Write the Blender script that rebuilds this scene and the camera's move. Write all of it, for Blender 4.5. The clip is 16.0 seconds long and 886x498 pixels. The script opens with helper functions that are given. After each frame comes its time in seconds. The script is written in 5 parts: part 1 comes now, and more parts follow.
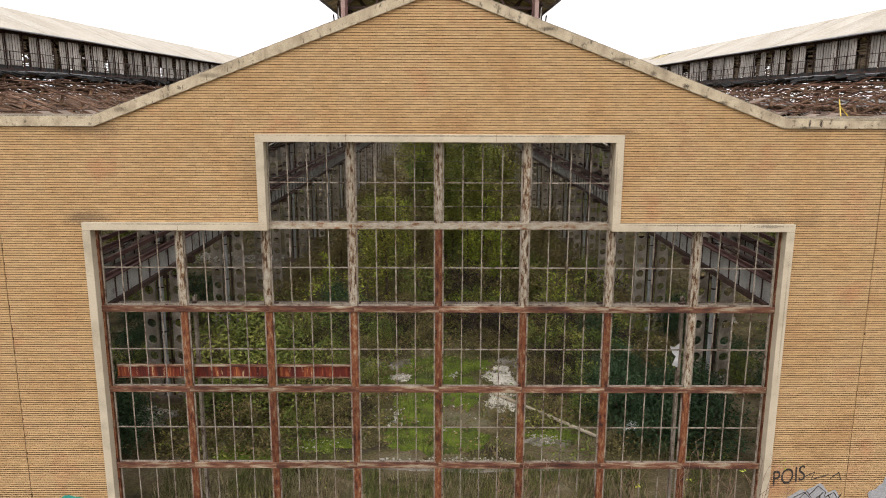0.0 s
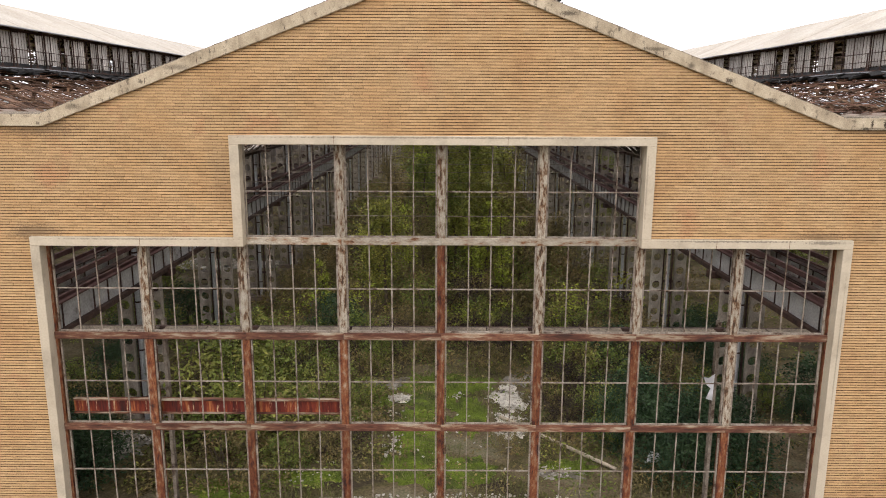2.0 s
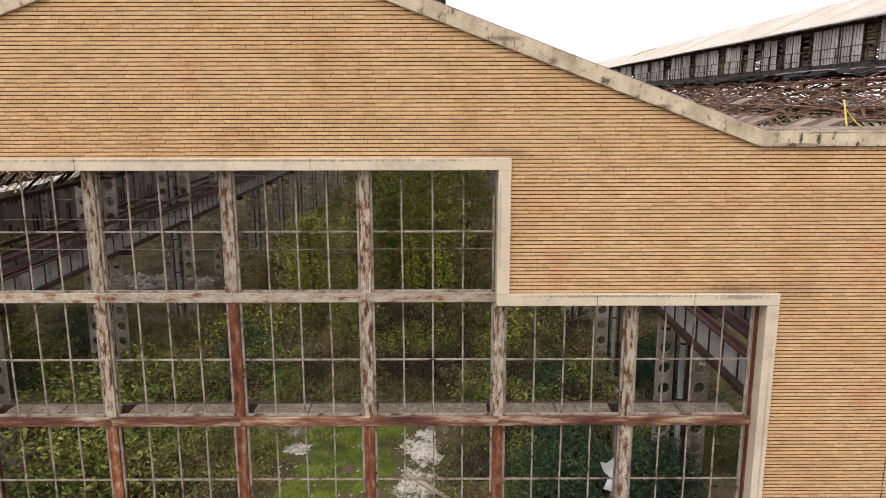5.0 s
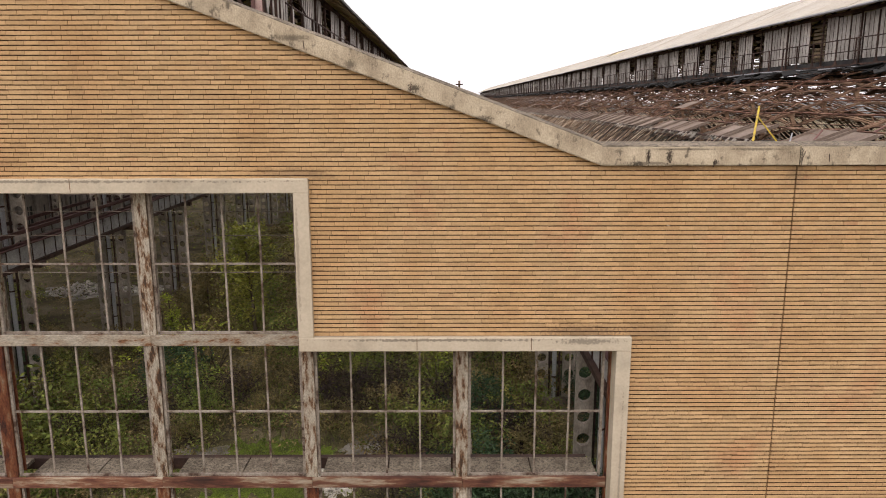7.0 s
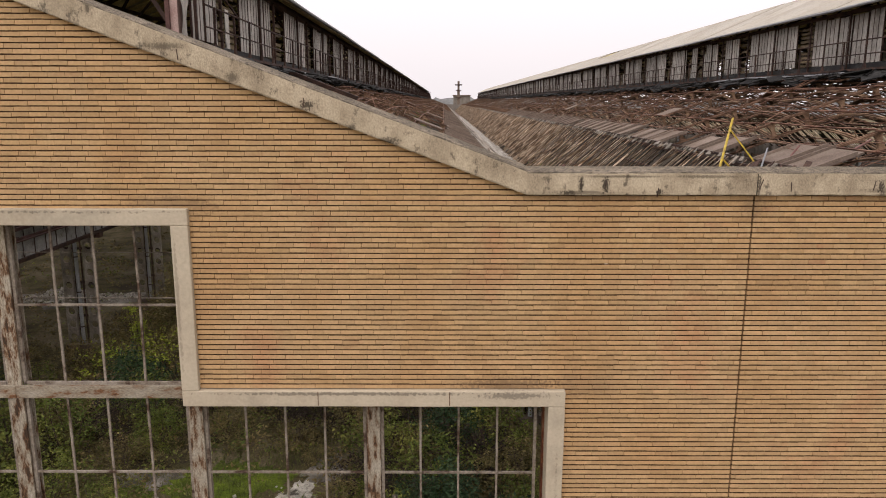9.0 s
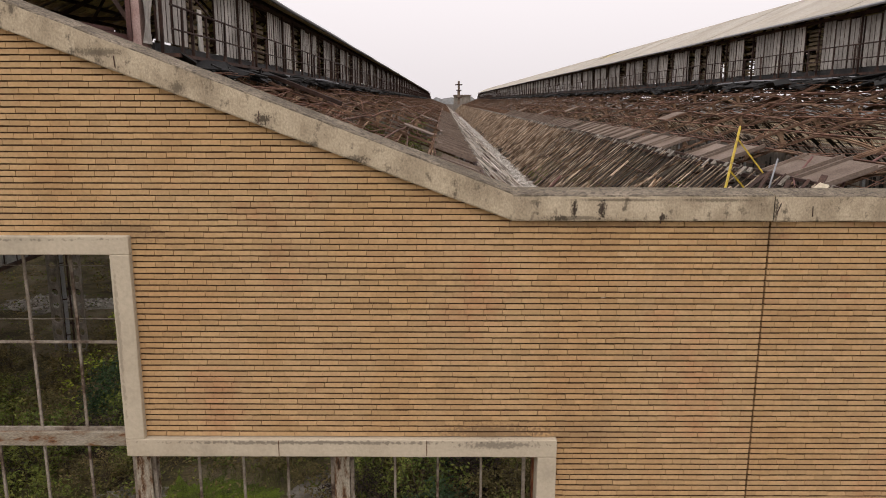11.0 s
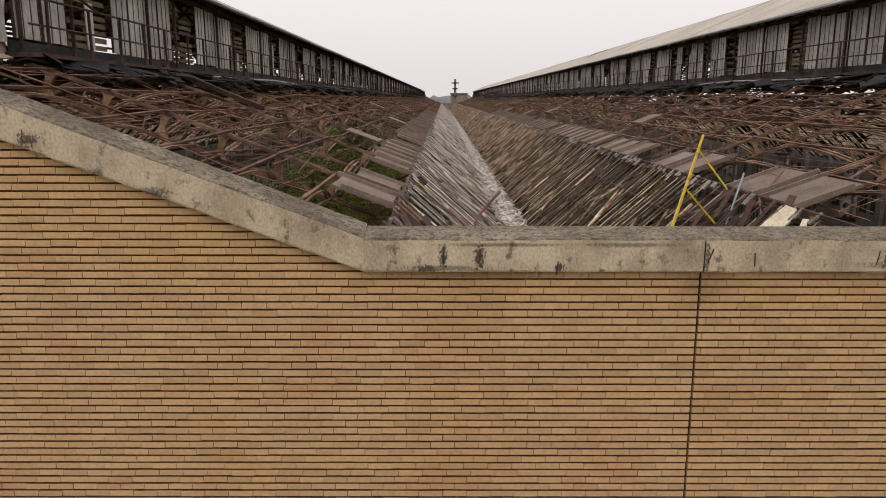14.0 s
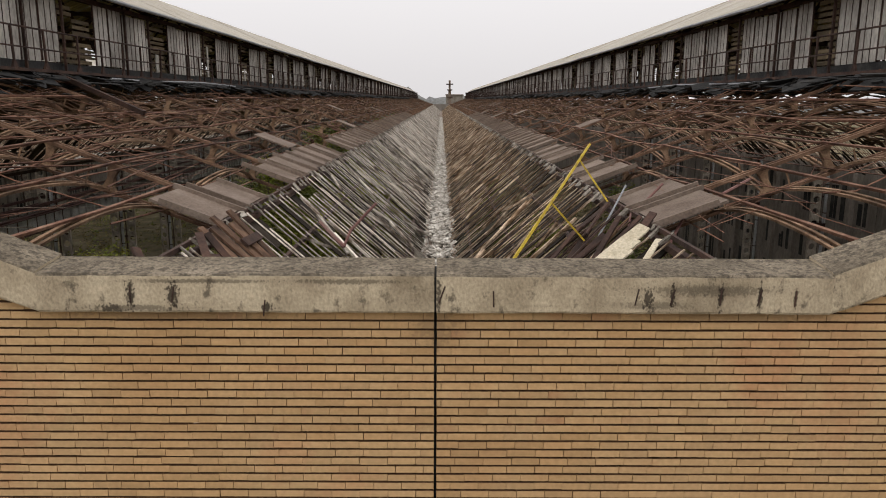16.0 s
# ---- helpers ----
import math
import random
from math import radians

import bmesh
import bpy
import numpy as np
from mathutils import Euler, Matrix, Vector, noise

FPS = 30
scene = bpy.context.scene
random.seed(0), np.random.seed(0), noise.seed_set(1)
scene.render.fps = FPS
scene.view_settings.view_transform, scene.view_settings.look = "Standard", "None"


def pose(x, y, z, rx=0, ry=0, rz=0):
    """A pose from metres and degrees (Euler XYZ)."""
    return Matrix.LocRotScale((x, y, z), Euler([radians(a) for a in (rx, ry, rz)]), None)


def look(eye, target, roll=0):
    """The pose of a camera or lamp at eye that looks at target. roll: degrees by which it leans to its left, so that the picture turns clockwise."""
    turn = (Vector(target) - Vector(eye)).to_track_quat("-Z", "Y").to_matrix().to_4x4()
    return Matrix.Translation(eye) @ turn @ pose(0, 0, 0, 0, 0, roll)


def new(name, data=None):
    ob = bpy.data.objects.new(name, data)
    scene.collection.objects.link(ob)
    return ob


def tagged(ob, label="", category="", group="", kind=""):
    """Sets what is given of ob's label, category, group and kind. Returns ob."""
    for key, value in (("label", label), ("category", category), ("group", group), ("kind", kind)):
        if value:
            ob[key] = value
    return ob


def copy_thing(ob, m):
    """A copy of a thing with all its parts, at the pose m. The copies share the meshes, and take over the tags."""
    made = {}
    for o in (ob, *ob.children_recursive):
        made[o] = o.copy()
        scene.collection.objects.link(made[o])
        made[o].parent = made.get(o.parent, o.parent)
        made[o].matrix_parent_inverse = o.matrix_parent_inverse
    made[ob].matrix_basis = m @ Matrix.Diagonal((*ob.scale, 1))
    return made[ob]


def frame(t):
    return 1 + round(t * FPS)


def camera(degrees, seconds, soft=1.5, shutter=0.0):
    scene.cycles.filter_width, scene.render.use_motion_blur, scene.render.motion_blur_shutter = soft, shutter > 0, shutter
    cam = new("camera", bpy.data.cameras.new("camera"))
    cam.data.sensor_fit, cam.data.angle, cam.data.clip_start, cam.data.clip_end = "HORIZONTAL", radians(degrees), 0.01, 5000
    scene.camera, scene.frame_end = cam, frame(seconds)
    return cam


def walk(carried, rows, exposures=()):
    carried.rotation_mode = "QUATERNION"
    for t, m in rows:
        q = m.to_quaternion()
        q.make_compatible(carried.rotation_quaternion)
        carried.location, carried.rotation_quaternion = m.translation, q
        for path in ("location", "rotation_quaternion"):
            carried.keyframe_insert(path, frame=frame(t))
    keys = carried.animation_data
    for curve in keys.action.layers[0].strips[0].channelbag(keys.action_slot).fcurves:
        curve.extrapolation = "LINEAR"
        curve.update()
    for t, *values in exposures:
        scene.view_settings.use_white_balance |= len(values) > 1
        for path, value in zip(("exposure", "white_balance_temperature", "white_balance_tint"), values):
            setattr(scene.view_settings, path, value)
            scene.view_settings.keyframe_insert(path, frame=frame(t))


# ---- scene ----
cam = camera(62.5, 16.0, soft=1.0)
PATH = [
    (0, (0.080, -24.586, 16.550), (0.085, -22.627, 16.149), 0.19),
    (0.5, (0.106, -23.919, 16.504), (0.109, -21.959, 16.103), 0.24),
    (1, (0.080, -23.205, 16.455), (0.083, -21.245, 16.054), 0.25),
    (1.5, (0.062, -22.258, 16.412), (0.063, -20.299, 16.012), 0.27),
    (2, (0.047, -21.217, 16.427), (0.047, -19.257, 16.027), 0.28),
    (2.5, (0.182, -20.127, 16.454), (0.184, -18.168, 16.054), 0.22),
    (3, (0.589, -19.086, 16.484), (0.592, -17.127, 16.085), 0.14),
    (3.5, (1.289, -18.068, 16.499), (1.294, -16.108, 16.099), 0.11),
    (4, (2.218, -17.223, 16.551), (2.222, -15.263, 16.152), 0.03),
    (4.5, (3.361, -16.450, 16.583), (3.366, -14.490, 16.184), -0.03),
    (5, (4.677, -15.631, 16.601), (4.682, -13.671, 16.203), -0.10),
    (7.5, (9.169, -12.702, 16.850), (9.171, -10.742, 16.453), -0.05),
    (8, (9.595, -12.214, 16.932), (9.597, -10.254, 16.535), 0.00),
    (8.5, (9.916, -11.721, 17.004), (9.917, -9.760, 16.607), 0.05),
    (9, (10.157, -11.294, 17.060), (10.157, -9.334, 16.663), 0.09),
    (11.5, (10.512, -9.553, 17.276), (10.510, -7.593, 16.877), 0.14),
    (12, (10.505, -9.166, 17.307), (10.502, -7.207, 16.907), 0.14),
    (12.5, (10.556, -8.770, 17.337), (10.552, -6.811, 16.937), 0.13),
    (13, (10.861, -8.360, 17.342), (10.858, -6.401, 16.942), 0.11),
    (13.5, (11.456, -7.926, 17.376), (11.455, -5.967, 16.974), 0.06),
    (14, (12.275, -7.494, 17.410), (12.276, -5.535, 17.007), 0.07),
    (14.5, (13.216, -7.115, 17.431), (13.220, -5.156, 17.029), 0.12),
    (15, (14.081, -6.752, 17.454), (14.087, -4.793, 17.053), 0.17),
    (15.5, (14.787, -6.446, 17.494), (14.793, -4.486, 17.094), 0.22),
    (16, (15.047, -6.381, 17.515), (15.053, -4.422, 17.115), 0.26),
]
walk(cam, [(t, look(eye, target, roll)) for t, eye, target, roll in PATH],
     exposures=((0, .22, 6480, 13), (2.5, .32, 6400, 17), (3.5, .38, 6400, 18), (5, .33, 6450, 18.5), (7.5, -.08, 6640, 18), (9, -.26, 6650, 18), (12.5, -.5, 6650, 17), (14.5, -.53, 6680, 17), (16, -.53, 6530, 12)))

# ---- world, sun, exposure ----
world = bpy.data.worlds.new("overcast")
scene.world = world
world.use_nodes = True
wn, wl = world.node_tree.nodes, world.node_tree.links
wn.clear()
w_out, w_bg = wn.new("ShaderNodeOutputWorld"), wn.new("ShaderNodeBackground")
w_sky, w_hsv = wn.new("ShaderNodeTexSky"), wn.new("ShaderNodeHueSaturation")
w_sky.sky_type, w_sky.sun_disc = "NISHITA", False
w_sky.sun_elevation, w_sky.sun_rotation = radians(50), radians(200)
w_sky.dust_density, w_sky.air_density = 6.0, 1.0
w_hsv.inputs["Saturation"].default_value = 0.06
w_co, w_sep, w_map = wn.new("ShaderNodeTexCoord"), wn.new("ShaderNodeSeparateXYZ"), wn.new("ShaderNodeMapRange")
w_map.inputs["To Min"].default_value, w_map.inputs["To Max"].default_value = 1.10, 1.75
w_mix = wn.new("ShaderNodeMix")
w_mix.data_type = "RGBA"
w_mix.inputs["Factor"].default_value = 0.96
w_scale = wn.new("ShaderNodeVectorMath")
w_scale.operation = "SCALE"
w_scale.inputs[0].default_value = (1.0, 0.985, 0.985)
wl.new(w_co.outputs["Generated"], w_sep.inputs[0])
wl.new(w_sep.outputs["Z"], w_map.inputs["Value"])
wl.new(w_map.outputs[0], w_scale.inputs["Scale"])
wl.new(w_sky.outputs[0], w_hsv.inputs["Color"])
wl.new(w_hsv.outputs[0], w_mix.inputs["A"])
wl.new(w_scale.outputs[0], w_mix.inputs["B"])
wl.new(w_mix.outputs["Result"], w_bg.inputs["Color"])
w_bg.inputs["Strength"].default_value = 1.0
wl.new(w_bg.outputs[0], w_out.inputs["Surface"])

sun = new("sun", bpy.data.lights.new("sun", "SUN"))
sun.data.energy, sun.data.angle, sun.data.color = 0.9, radians(40), (1.0, 0.97, 0.92)
sun.matrix_world = look((-8, -22, 40), (0, 0, 0))

# ---- materials ----


def mat(name, colors, scale=1.5, rough=0.85, bump=0.3, fine=14.0, metal=0.0, rnd=0.0, stretch=(1, 1, 1), cuts=None,
        dirt=None, dirt_scale=0.5, dirt_amount=0.45, dirt_from=0.52, dirt_edge=0.2, spots=(), spot_color=(0.06, 0.05, 0.035), grain_span=0.21):
    """A weathered surface: a coarse pattern through colours, a fine grain, stains, a shift per piece and fine relief."""
    m = bpy.data.materials.new(name)
    m.use_nodes = True
    n, l = m.node_tree.nodes, m.node_tree.links
    bsdf = n["Principled BSDF"]
    co, info, geo = n.new("ShaderNodeTexCoord"), n.new("ShaderNodeObjectInfo"), n.new("ShaderNodeNewGeometry")
    add = n.new("ShaderNodeVectorMath")
    add.operation = "MULTIPLY_ADD"
    add.inputs[1].default_value = stretch
    off = n.new("ShaderNodeVectorMath")
    off.operation = "SCALE"
    off.inputs[0].default_value = (31.0, 47.0, 23.0)
    l.new(info.outputs["Random"], off.inputs["Scale"])
    l.new(co.outputs["Object"], add.inputs[0])
    l.new(off.outputs[0], add.inputs[2])
    big, small = n.new("ShaderNodeTexNoise"), n.new("ShaderNodeTexNoise")
    big.inputs["Scale"].default_value, big.inputs["Detail"].default_value, big.inputs["Roughness"].default_value = scale, 6, 0.62
    small.inputs["Scale"].default_value, small.inputs["Detail"].default_value = scale * fine, 4
    l.new(add.outputs[0], big.inputs["Vector"])
    l.new(add.outputs[0], small.inputs["Vector"])
    ramp = n.new("ShaderNodeValToRGB")
    cuts = cuts or [0.3 + 0.4 * i / max(1, len(colors) - 1) for i in range(len(colors))]
    while len(ramp.color_ramp.elements) < len(colors):
        ramp.color_ramp.elements.new(0.5)
    for e, c, p in zip(ramp.color_ramp.elements, colors, cuts):
        e.position, e.color = p, (*c, 1)
    l.new(big.outputs["Fac"], ramp.inputs["Fac"])
    color = ramp.outputs["Color"]
    grain = n.new("ShaderNodeMapRange")
    grain.inputs["From Min"].default_value, grain.inputs["From Max"].default_value = 0.3, 0.7
    grain.inputs["To Min"].default_value, grain.inputs["To Max"].default_value = 1 - grain_span, 1 + grain_span
    l.new(small.outputs["Fac"], grain.inputs["Value"])
    value = grain.outputs[0]
    if rnd:
        both, fract, span, mul = (n.new("ShaderNodeMath") for _ in range(4))
        both.operation, fract.operation, span.operation, mul.operation = "ADD", "FRACT", "MULTIPLY_ADD", "MULTIPLY"
        l.new(geo.outputs["Random Per Island"], both.inputs[0])
        l.new(info.outputs["Random"], both.inputs[1])
        l.new(both.outputs[0], fract.inputs[0])
        l.new(fract.outputs[0], span.inputs[0])
        span.inputs[1].default_value, span.inputs[2].default_value = 2 * rnd, 1 - rnd
        l.new(span.outputs[0], mul.inputs[0])
        l.new(value, mul.inputs[1])
        value = mul.outputs[0]
    shade = n.new("ShaderNodeVectorMath")
    shade.operation = "SCALE"
    l.new(color, shade.inputs[0])
    l.new(value, shade.inputs["Scale"])
    color = shade.outputs[0]
    if dirt:
        dn, dr, dm = n.new("ShaderNodeTexNoise"), n.new("ShaderNodeMapRange"), n.new("ShaderNodeMix")
        dm.data_type = "RGBA"
        dn.inputs["Scale"].default_value, dn.inputs["Detail"].default_value, dn.inputs["Roughness"].default_value = dirt_scale, 8, 0.7
        dr.inputs["From Min"].default_value, dr.inputs["From Max"].default_value = dirt_from, dirt_from + dirt_edge
        dr.inputs["To Max"].default_value = dirt_amount
        l.new(add.outputs[0], dn.inputs["Vector"])
        l.new(dn.outputs["Fac"], dr.inputs["Value"])
        l.new(dr.outputs[0], dm.inputs["Factor"])
        l.new(color, dm.inputs["A"])
        dm.inputs["B"].default_value = (*dirt, 1)
        color = dm.outputs["Result"]
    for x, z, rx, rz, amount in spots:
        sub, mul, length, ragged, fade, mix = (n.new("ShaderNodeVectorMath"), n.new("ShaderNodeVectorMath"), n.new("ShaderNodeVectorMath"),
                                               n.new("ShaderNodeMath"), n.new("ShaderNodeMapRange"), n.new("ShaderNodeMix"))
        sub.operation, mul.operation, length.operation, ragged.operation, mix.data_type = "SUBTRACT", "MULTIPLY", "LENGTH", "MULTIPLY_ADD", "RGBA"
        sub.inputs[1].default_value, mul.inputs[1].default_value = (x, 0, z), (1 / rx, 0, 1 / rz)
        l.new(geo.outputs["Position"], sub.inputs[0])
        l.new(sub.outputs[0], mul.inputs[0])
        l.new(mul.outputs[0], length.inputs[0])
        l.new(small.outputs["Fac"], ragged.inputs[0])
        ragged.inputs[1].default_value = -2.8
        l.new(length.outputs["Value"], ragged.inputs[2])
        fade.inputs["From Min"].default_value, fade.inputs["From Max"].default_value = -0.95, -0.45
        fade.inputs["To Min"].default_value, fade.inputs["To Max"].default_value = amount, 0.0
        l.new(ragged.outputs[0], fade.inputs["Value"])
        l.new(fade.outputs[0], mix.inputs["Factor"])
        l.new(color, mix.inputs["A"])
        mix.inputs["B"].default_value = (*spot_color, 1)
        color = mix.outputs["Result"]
    l.new(color, bsdf.inputs["Base Color"])
    bsdf.inputs["Roughness"].default_value, bsdf.inputs["Metallic"].default_value = rough, metal
    bsdf.inputs["Specular IOR Level"].default_value = 0.25
    if bump:
        b = n.new("ShaderNodeBump")
        b.inputs["Strength"].default_value, b.inputs["Distance"].default_value = bump, 0.02
        l.new(small.outputs["Fac"], b.inputs["Height"])
        l.new(b.outputs[0], bsdf.inputs["Normal"])
    return m


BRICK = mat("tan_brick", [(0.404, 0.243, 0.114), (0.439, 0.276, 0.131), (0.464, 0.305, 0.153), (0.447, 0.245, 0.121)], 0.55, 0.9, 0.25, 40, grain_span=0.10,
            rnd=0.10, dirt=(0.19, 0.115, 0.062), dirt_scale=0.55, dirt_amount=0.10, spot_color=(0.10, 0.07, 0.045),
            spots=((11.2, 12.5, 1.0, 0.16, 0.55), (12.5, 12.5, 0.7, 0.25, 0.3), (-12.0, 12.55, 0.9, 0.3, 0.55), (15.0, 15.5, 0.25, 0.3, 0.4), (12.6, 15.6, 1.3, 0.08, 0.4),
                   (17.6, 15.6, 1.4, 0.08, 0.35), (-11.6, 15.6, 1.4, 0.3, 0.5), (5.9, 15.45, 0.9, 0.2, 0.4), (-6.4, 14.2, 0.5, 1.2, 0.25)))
MORTAR = mat("dark_mortar", [(0.078, 0.038, 0.018), (0.145, 0.075, 0.036)], 4, 0.95, 0.4)
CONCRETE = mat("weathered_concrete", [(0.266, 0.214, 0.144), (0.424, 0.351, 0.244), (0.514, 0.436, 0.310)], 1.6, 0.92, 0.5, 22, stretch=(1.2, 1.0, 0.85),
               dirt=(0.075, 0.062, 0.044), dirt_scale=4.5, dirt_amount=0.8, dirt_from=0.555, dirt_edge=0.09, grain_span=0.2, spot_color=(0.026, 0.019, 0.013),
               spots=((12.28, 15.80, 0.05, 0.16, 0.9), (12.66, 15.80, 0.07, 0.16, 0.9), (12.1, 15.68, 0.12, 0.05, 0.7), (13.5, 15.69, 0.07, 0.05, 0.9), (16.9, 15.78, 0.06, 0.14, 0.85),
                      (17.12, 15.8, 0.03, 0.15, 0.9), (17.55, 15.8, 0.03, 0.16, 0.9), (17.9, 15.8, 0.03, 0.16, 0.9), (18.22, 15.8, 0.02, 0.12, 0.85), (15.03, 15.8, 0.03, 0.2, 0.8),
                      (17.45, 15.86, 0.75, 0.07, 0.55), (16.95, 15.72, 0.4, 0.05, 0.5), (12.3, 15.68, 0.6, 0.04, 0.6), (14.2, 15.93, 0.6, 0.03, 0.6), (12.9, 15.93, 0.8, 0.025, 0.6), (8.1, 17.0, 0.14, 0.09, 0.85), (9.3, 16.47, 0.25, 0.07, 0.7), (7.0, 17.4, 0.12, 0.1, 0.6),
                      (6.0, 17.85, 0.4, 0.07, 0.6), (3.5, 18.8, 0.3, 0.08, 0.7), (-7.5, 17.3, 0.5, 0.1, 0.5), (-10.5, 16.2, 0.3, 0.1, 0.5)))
LICHEN = mat("lichen_covered_concrete", [(0.10, 0.081, 0.057), (0.158, 0.130, 0.093), (0.24, 0.20, 0.147)], 2.2, 0.95, 0.7, 16,
             dirt=(0.045, 0.037, 0.027), dirt_scale=15.0, dirt_amount=0.75, dirt_from=0.5, dirt_edge=0.08, grain_span=0.35)
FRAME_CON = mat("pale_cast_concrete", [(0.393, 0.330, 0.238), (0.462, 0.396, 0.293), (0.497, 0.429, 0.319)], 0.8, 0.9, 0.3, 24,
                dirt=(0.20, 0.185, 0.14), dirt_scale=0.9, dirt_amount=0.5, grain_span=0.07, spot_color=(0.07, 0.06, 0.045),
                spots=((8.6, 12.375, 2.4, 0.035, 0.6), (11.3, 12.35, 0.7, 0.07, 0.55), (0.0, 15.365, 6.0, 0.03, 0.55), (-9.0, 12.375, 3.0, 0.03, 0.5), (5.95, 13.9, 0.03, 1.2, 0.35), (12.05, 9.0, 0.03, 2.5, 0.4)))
PEEL = mat("peeling_pale_paint", [(0.045, 0.027, 0.016), (0.13, 0.066, 0.030), (0.215, 0.165, 0.115), (0.305, 0.265, 0.20), (0.385, 0.345, 0.275)],
           5.0, 0.8, 0.6, 8, stretch=(2.2, 2.2, 0.6), cuts=[0.36, 0.43, 0.47, 0.55, 0.68], rnd=0.15, grain_span=0.3)
PEEL_H = mat("peeling_pale_paint_across", [(0.06, 0.032, 0.018), (0.17, 0.075, 0.030), (0.24, 0.185, 0.13), (0.30, 0.26, 0.195), (0.36, 0.32, 0.255)],
             3.4, 0.8, 0.6, 9, stretch=(0.7, 2.0, 2.0), cuts=[0.31, 0.39, 0.44, 0.54, 0.68], rnd=0.15, grain_span=0.3)
RUSTY = mat("rust_red_steel", [(0.030, 0.013, 0.010), (0.103, 0.029, 0.012), (0.159, 0.059, 0.023), (0.189, 0.113, 0.066), (0.267, 0.210, 0.158)],
            4.6, 0.8, 0.5, 10, stretch=(1.8, 1.8, 0.6), cuts=[0.33, 0.44, 0.55, 0.63, 0.74], rnd=0.2, grain_span=0.3)
RUSTY_H = mat("rust_brown_steel", [(0.035, 0.017, 0.012), (0.088, 0.034, 0.021), (0.145, 0.066, 0.037), (0.25, 0.185, 0.125), (0.33, 0.285, 0.215)],
            2.6, 0.8, 0.5, 10, stretch=(0.35, 1.6, 2.2), cuts=[0.32, 0.43, 0.52, 0.59, 0.70], rnd=0.2)
REDBEAM = mat("oxide_red_steel", [(0.028, 0.010, 0.008), (0.085, 0.014, 0.009), (0.150, 0.026, 0.012), (0.33, 0.12, 0.04)], 2.2, 0.75, 0.4, 9,
              dirt=(0.50, 0.36, 0.21), dirt_scale=3.4, dirt_from=0.60, dirt_edge=0.05, dirt_amount=0.85,
              stretch=(2.6, 1, 0.35), cuts=[0.30, 0.44, 0.57, 0.68])
BAR = mat("grey_glazing_bar", [(0.06, 0.035, 0.022), (0.185, 0.15, 0.115), (0.27, 0.235, 0.19)], 3, 0.7, 0.2, 8, cuts=[0.36, 0.46, 0.65])
IRON = mat("dark_rusty_iron", [(0.022, 0.013, 0.010), (0.050, 0.029, 0.022), (0.090, 0.048, 0.033)], 2.0, 0.8, 0.4, 10, rnd=0.25)
GIRDER = mat("grey_blue_girder", [(0.090, 0.062, 0.045), (0.33, 0.325, 0.305), (0.44, 0.435, 0.41)], 1.2, 0.7, 0.2, 12, cuts=[0.3, 0.42, 0.65])
PURLIN = mat("rusty_purlin_bar", [(0.025, 0.011, 0.008), (0.138, 0.066, 0.041), (0.245, 0.146, 0.098)], 1.6, 0.85, 0.4, 12, rnd=0.3)
RAFTER = mat("brown_grey_rafter", [(0.023, 0.012, 0.008), (0.122, 0.069, 0.042), (0.224, 0.139, 0.089)], 1.6, 0.9, 0.5, 12, rnd=0.25)
SLAB = mat("grey_roof_slab", [(0.118, 0.085, 0.063), (0.168, 0.127, 0.099), (0.215, 0.169, 0.136)], 1.4, 0.92, 0.5, 14, rnd=0.15,
           dirt=(0.10, 0.07, 0.05), dirt_scale=0.9, dirt_amount=0.6)
RIB = mat("brown_batten", [(0.049, 0.029, 0.017), (0.162, 0.102, 0.057), (0.475, 0.369, 0.267)], 1.3, 0.9, 0.4, 12, rnd=0.5, cuts=[0.36, 0.47, 0.60])
RIB_PALE = mat("bleached_batten", [(0.05, 0.036, 0.026), (0.17, 0.132, 0.10), (0.56, 0.505, 0.43)], 1.3, 0.6, 0.4, 12, rnd=0.5, cuts=[0.31, 0.41, 0.53])
# Dark boards; part of the shade between the battens is put into their colour
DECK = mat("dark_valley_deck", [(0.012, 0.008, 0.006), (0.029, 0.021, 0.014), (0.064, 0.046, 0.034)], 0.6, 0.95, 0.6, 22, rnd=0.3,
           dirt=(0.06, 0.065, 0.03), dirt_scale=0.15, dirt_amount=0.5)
RUBBLE = mat("pale_rubble", [(0.24, 0.215, 0.18), (0.42, 0.39, 0.34), (0.56, 0.53, 0.475)], 2, 0.95, 0.5, 10, rnd=0.3)
CRUMB = mat("grey_mortar_crumbs", [(0.10, 0.085, 0.068), (0.22, 0.195, 0.16), (0.36, 0.33, 0.28)], 4, 0.95, 0.5, 10, rnd=0.4)
SHEET = mat("grey_sheet_panel", [(0.248, 0.230, 0.203), (0.425, 0.400, 0.359), (0.566, 0.536, 0.486)], 0.9, 0.8, 0.2, 16, rnd=0.2,
            stretch=(1, 1, 0.4), dirt=(0.10, 0.085, 0.07), dirt_scale=0.8, dirt_amount=0.6)
CREAM = mat("cream_roof_sheet", [(0.315, 0.278, 0.220), (0.375, 0.342, 0.283), (0.425, 0.394, 0.338)], 0.25, 0.8, 0.2, 30, rnd=0.06,
            dirt=(0.34, 0.29, 0.22), dirt_scale=0.3, dirt_amount=0.4)
BOARD = mat("yellowed_board", [(0.42, 0.34, 0.18), (0.56, 0.48, 0.29)], 1.0, 0.9, 0.2, 12, rnd=0.25)
SLATWOOD = mat("brown_slat_wood", [(0.09, 0.068, 0.04), (0.17, 0.13, 0.078)], 1.0, 0.9, 0.2, 12, rnd=0.4)
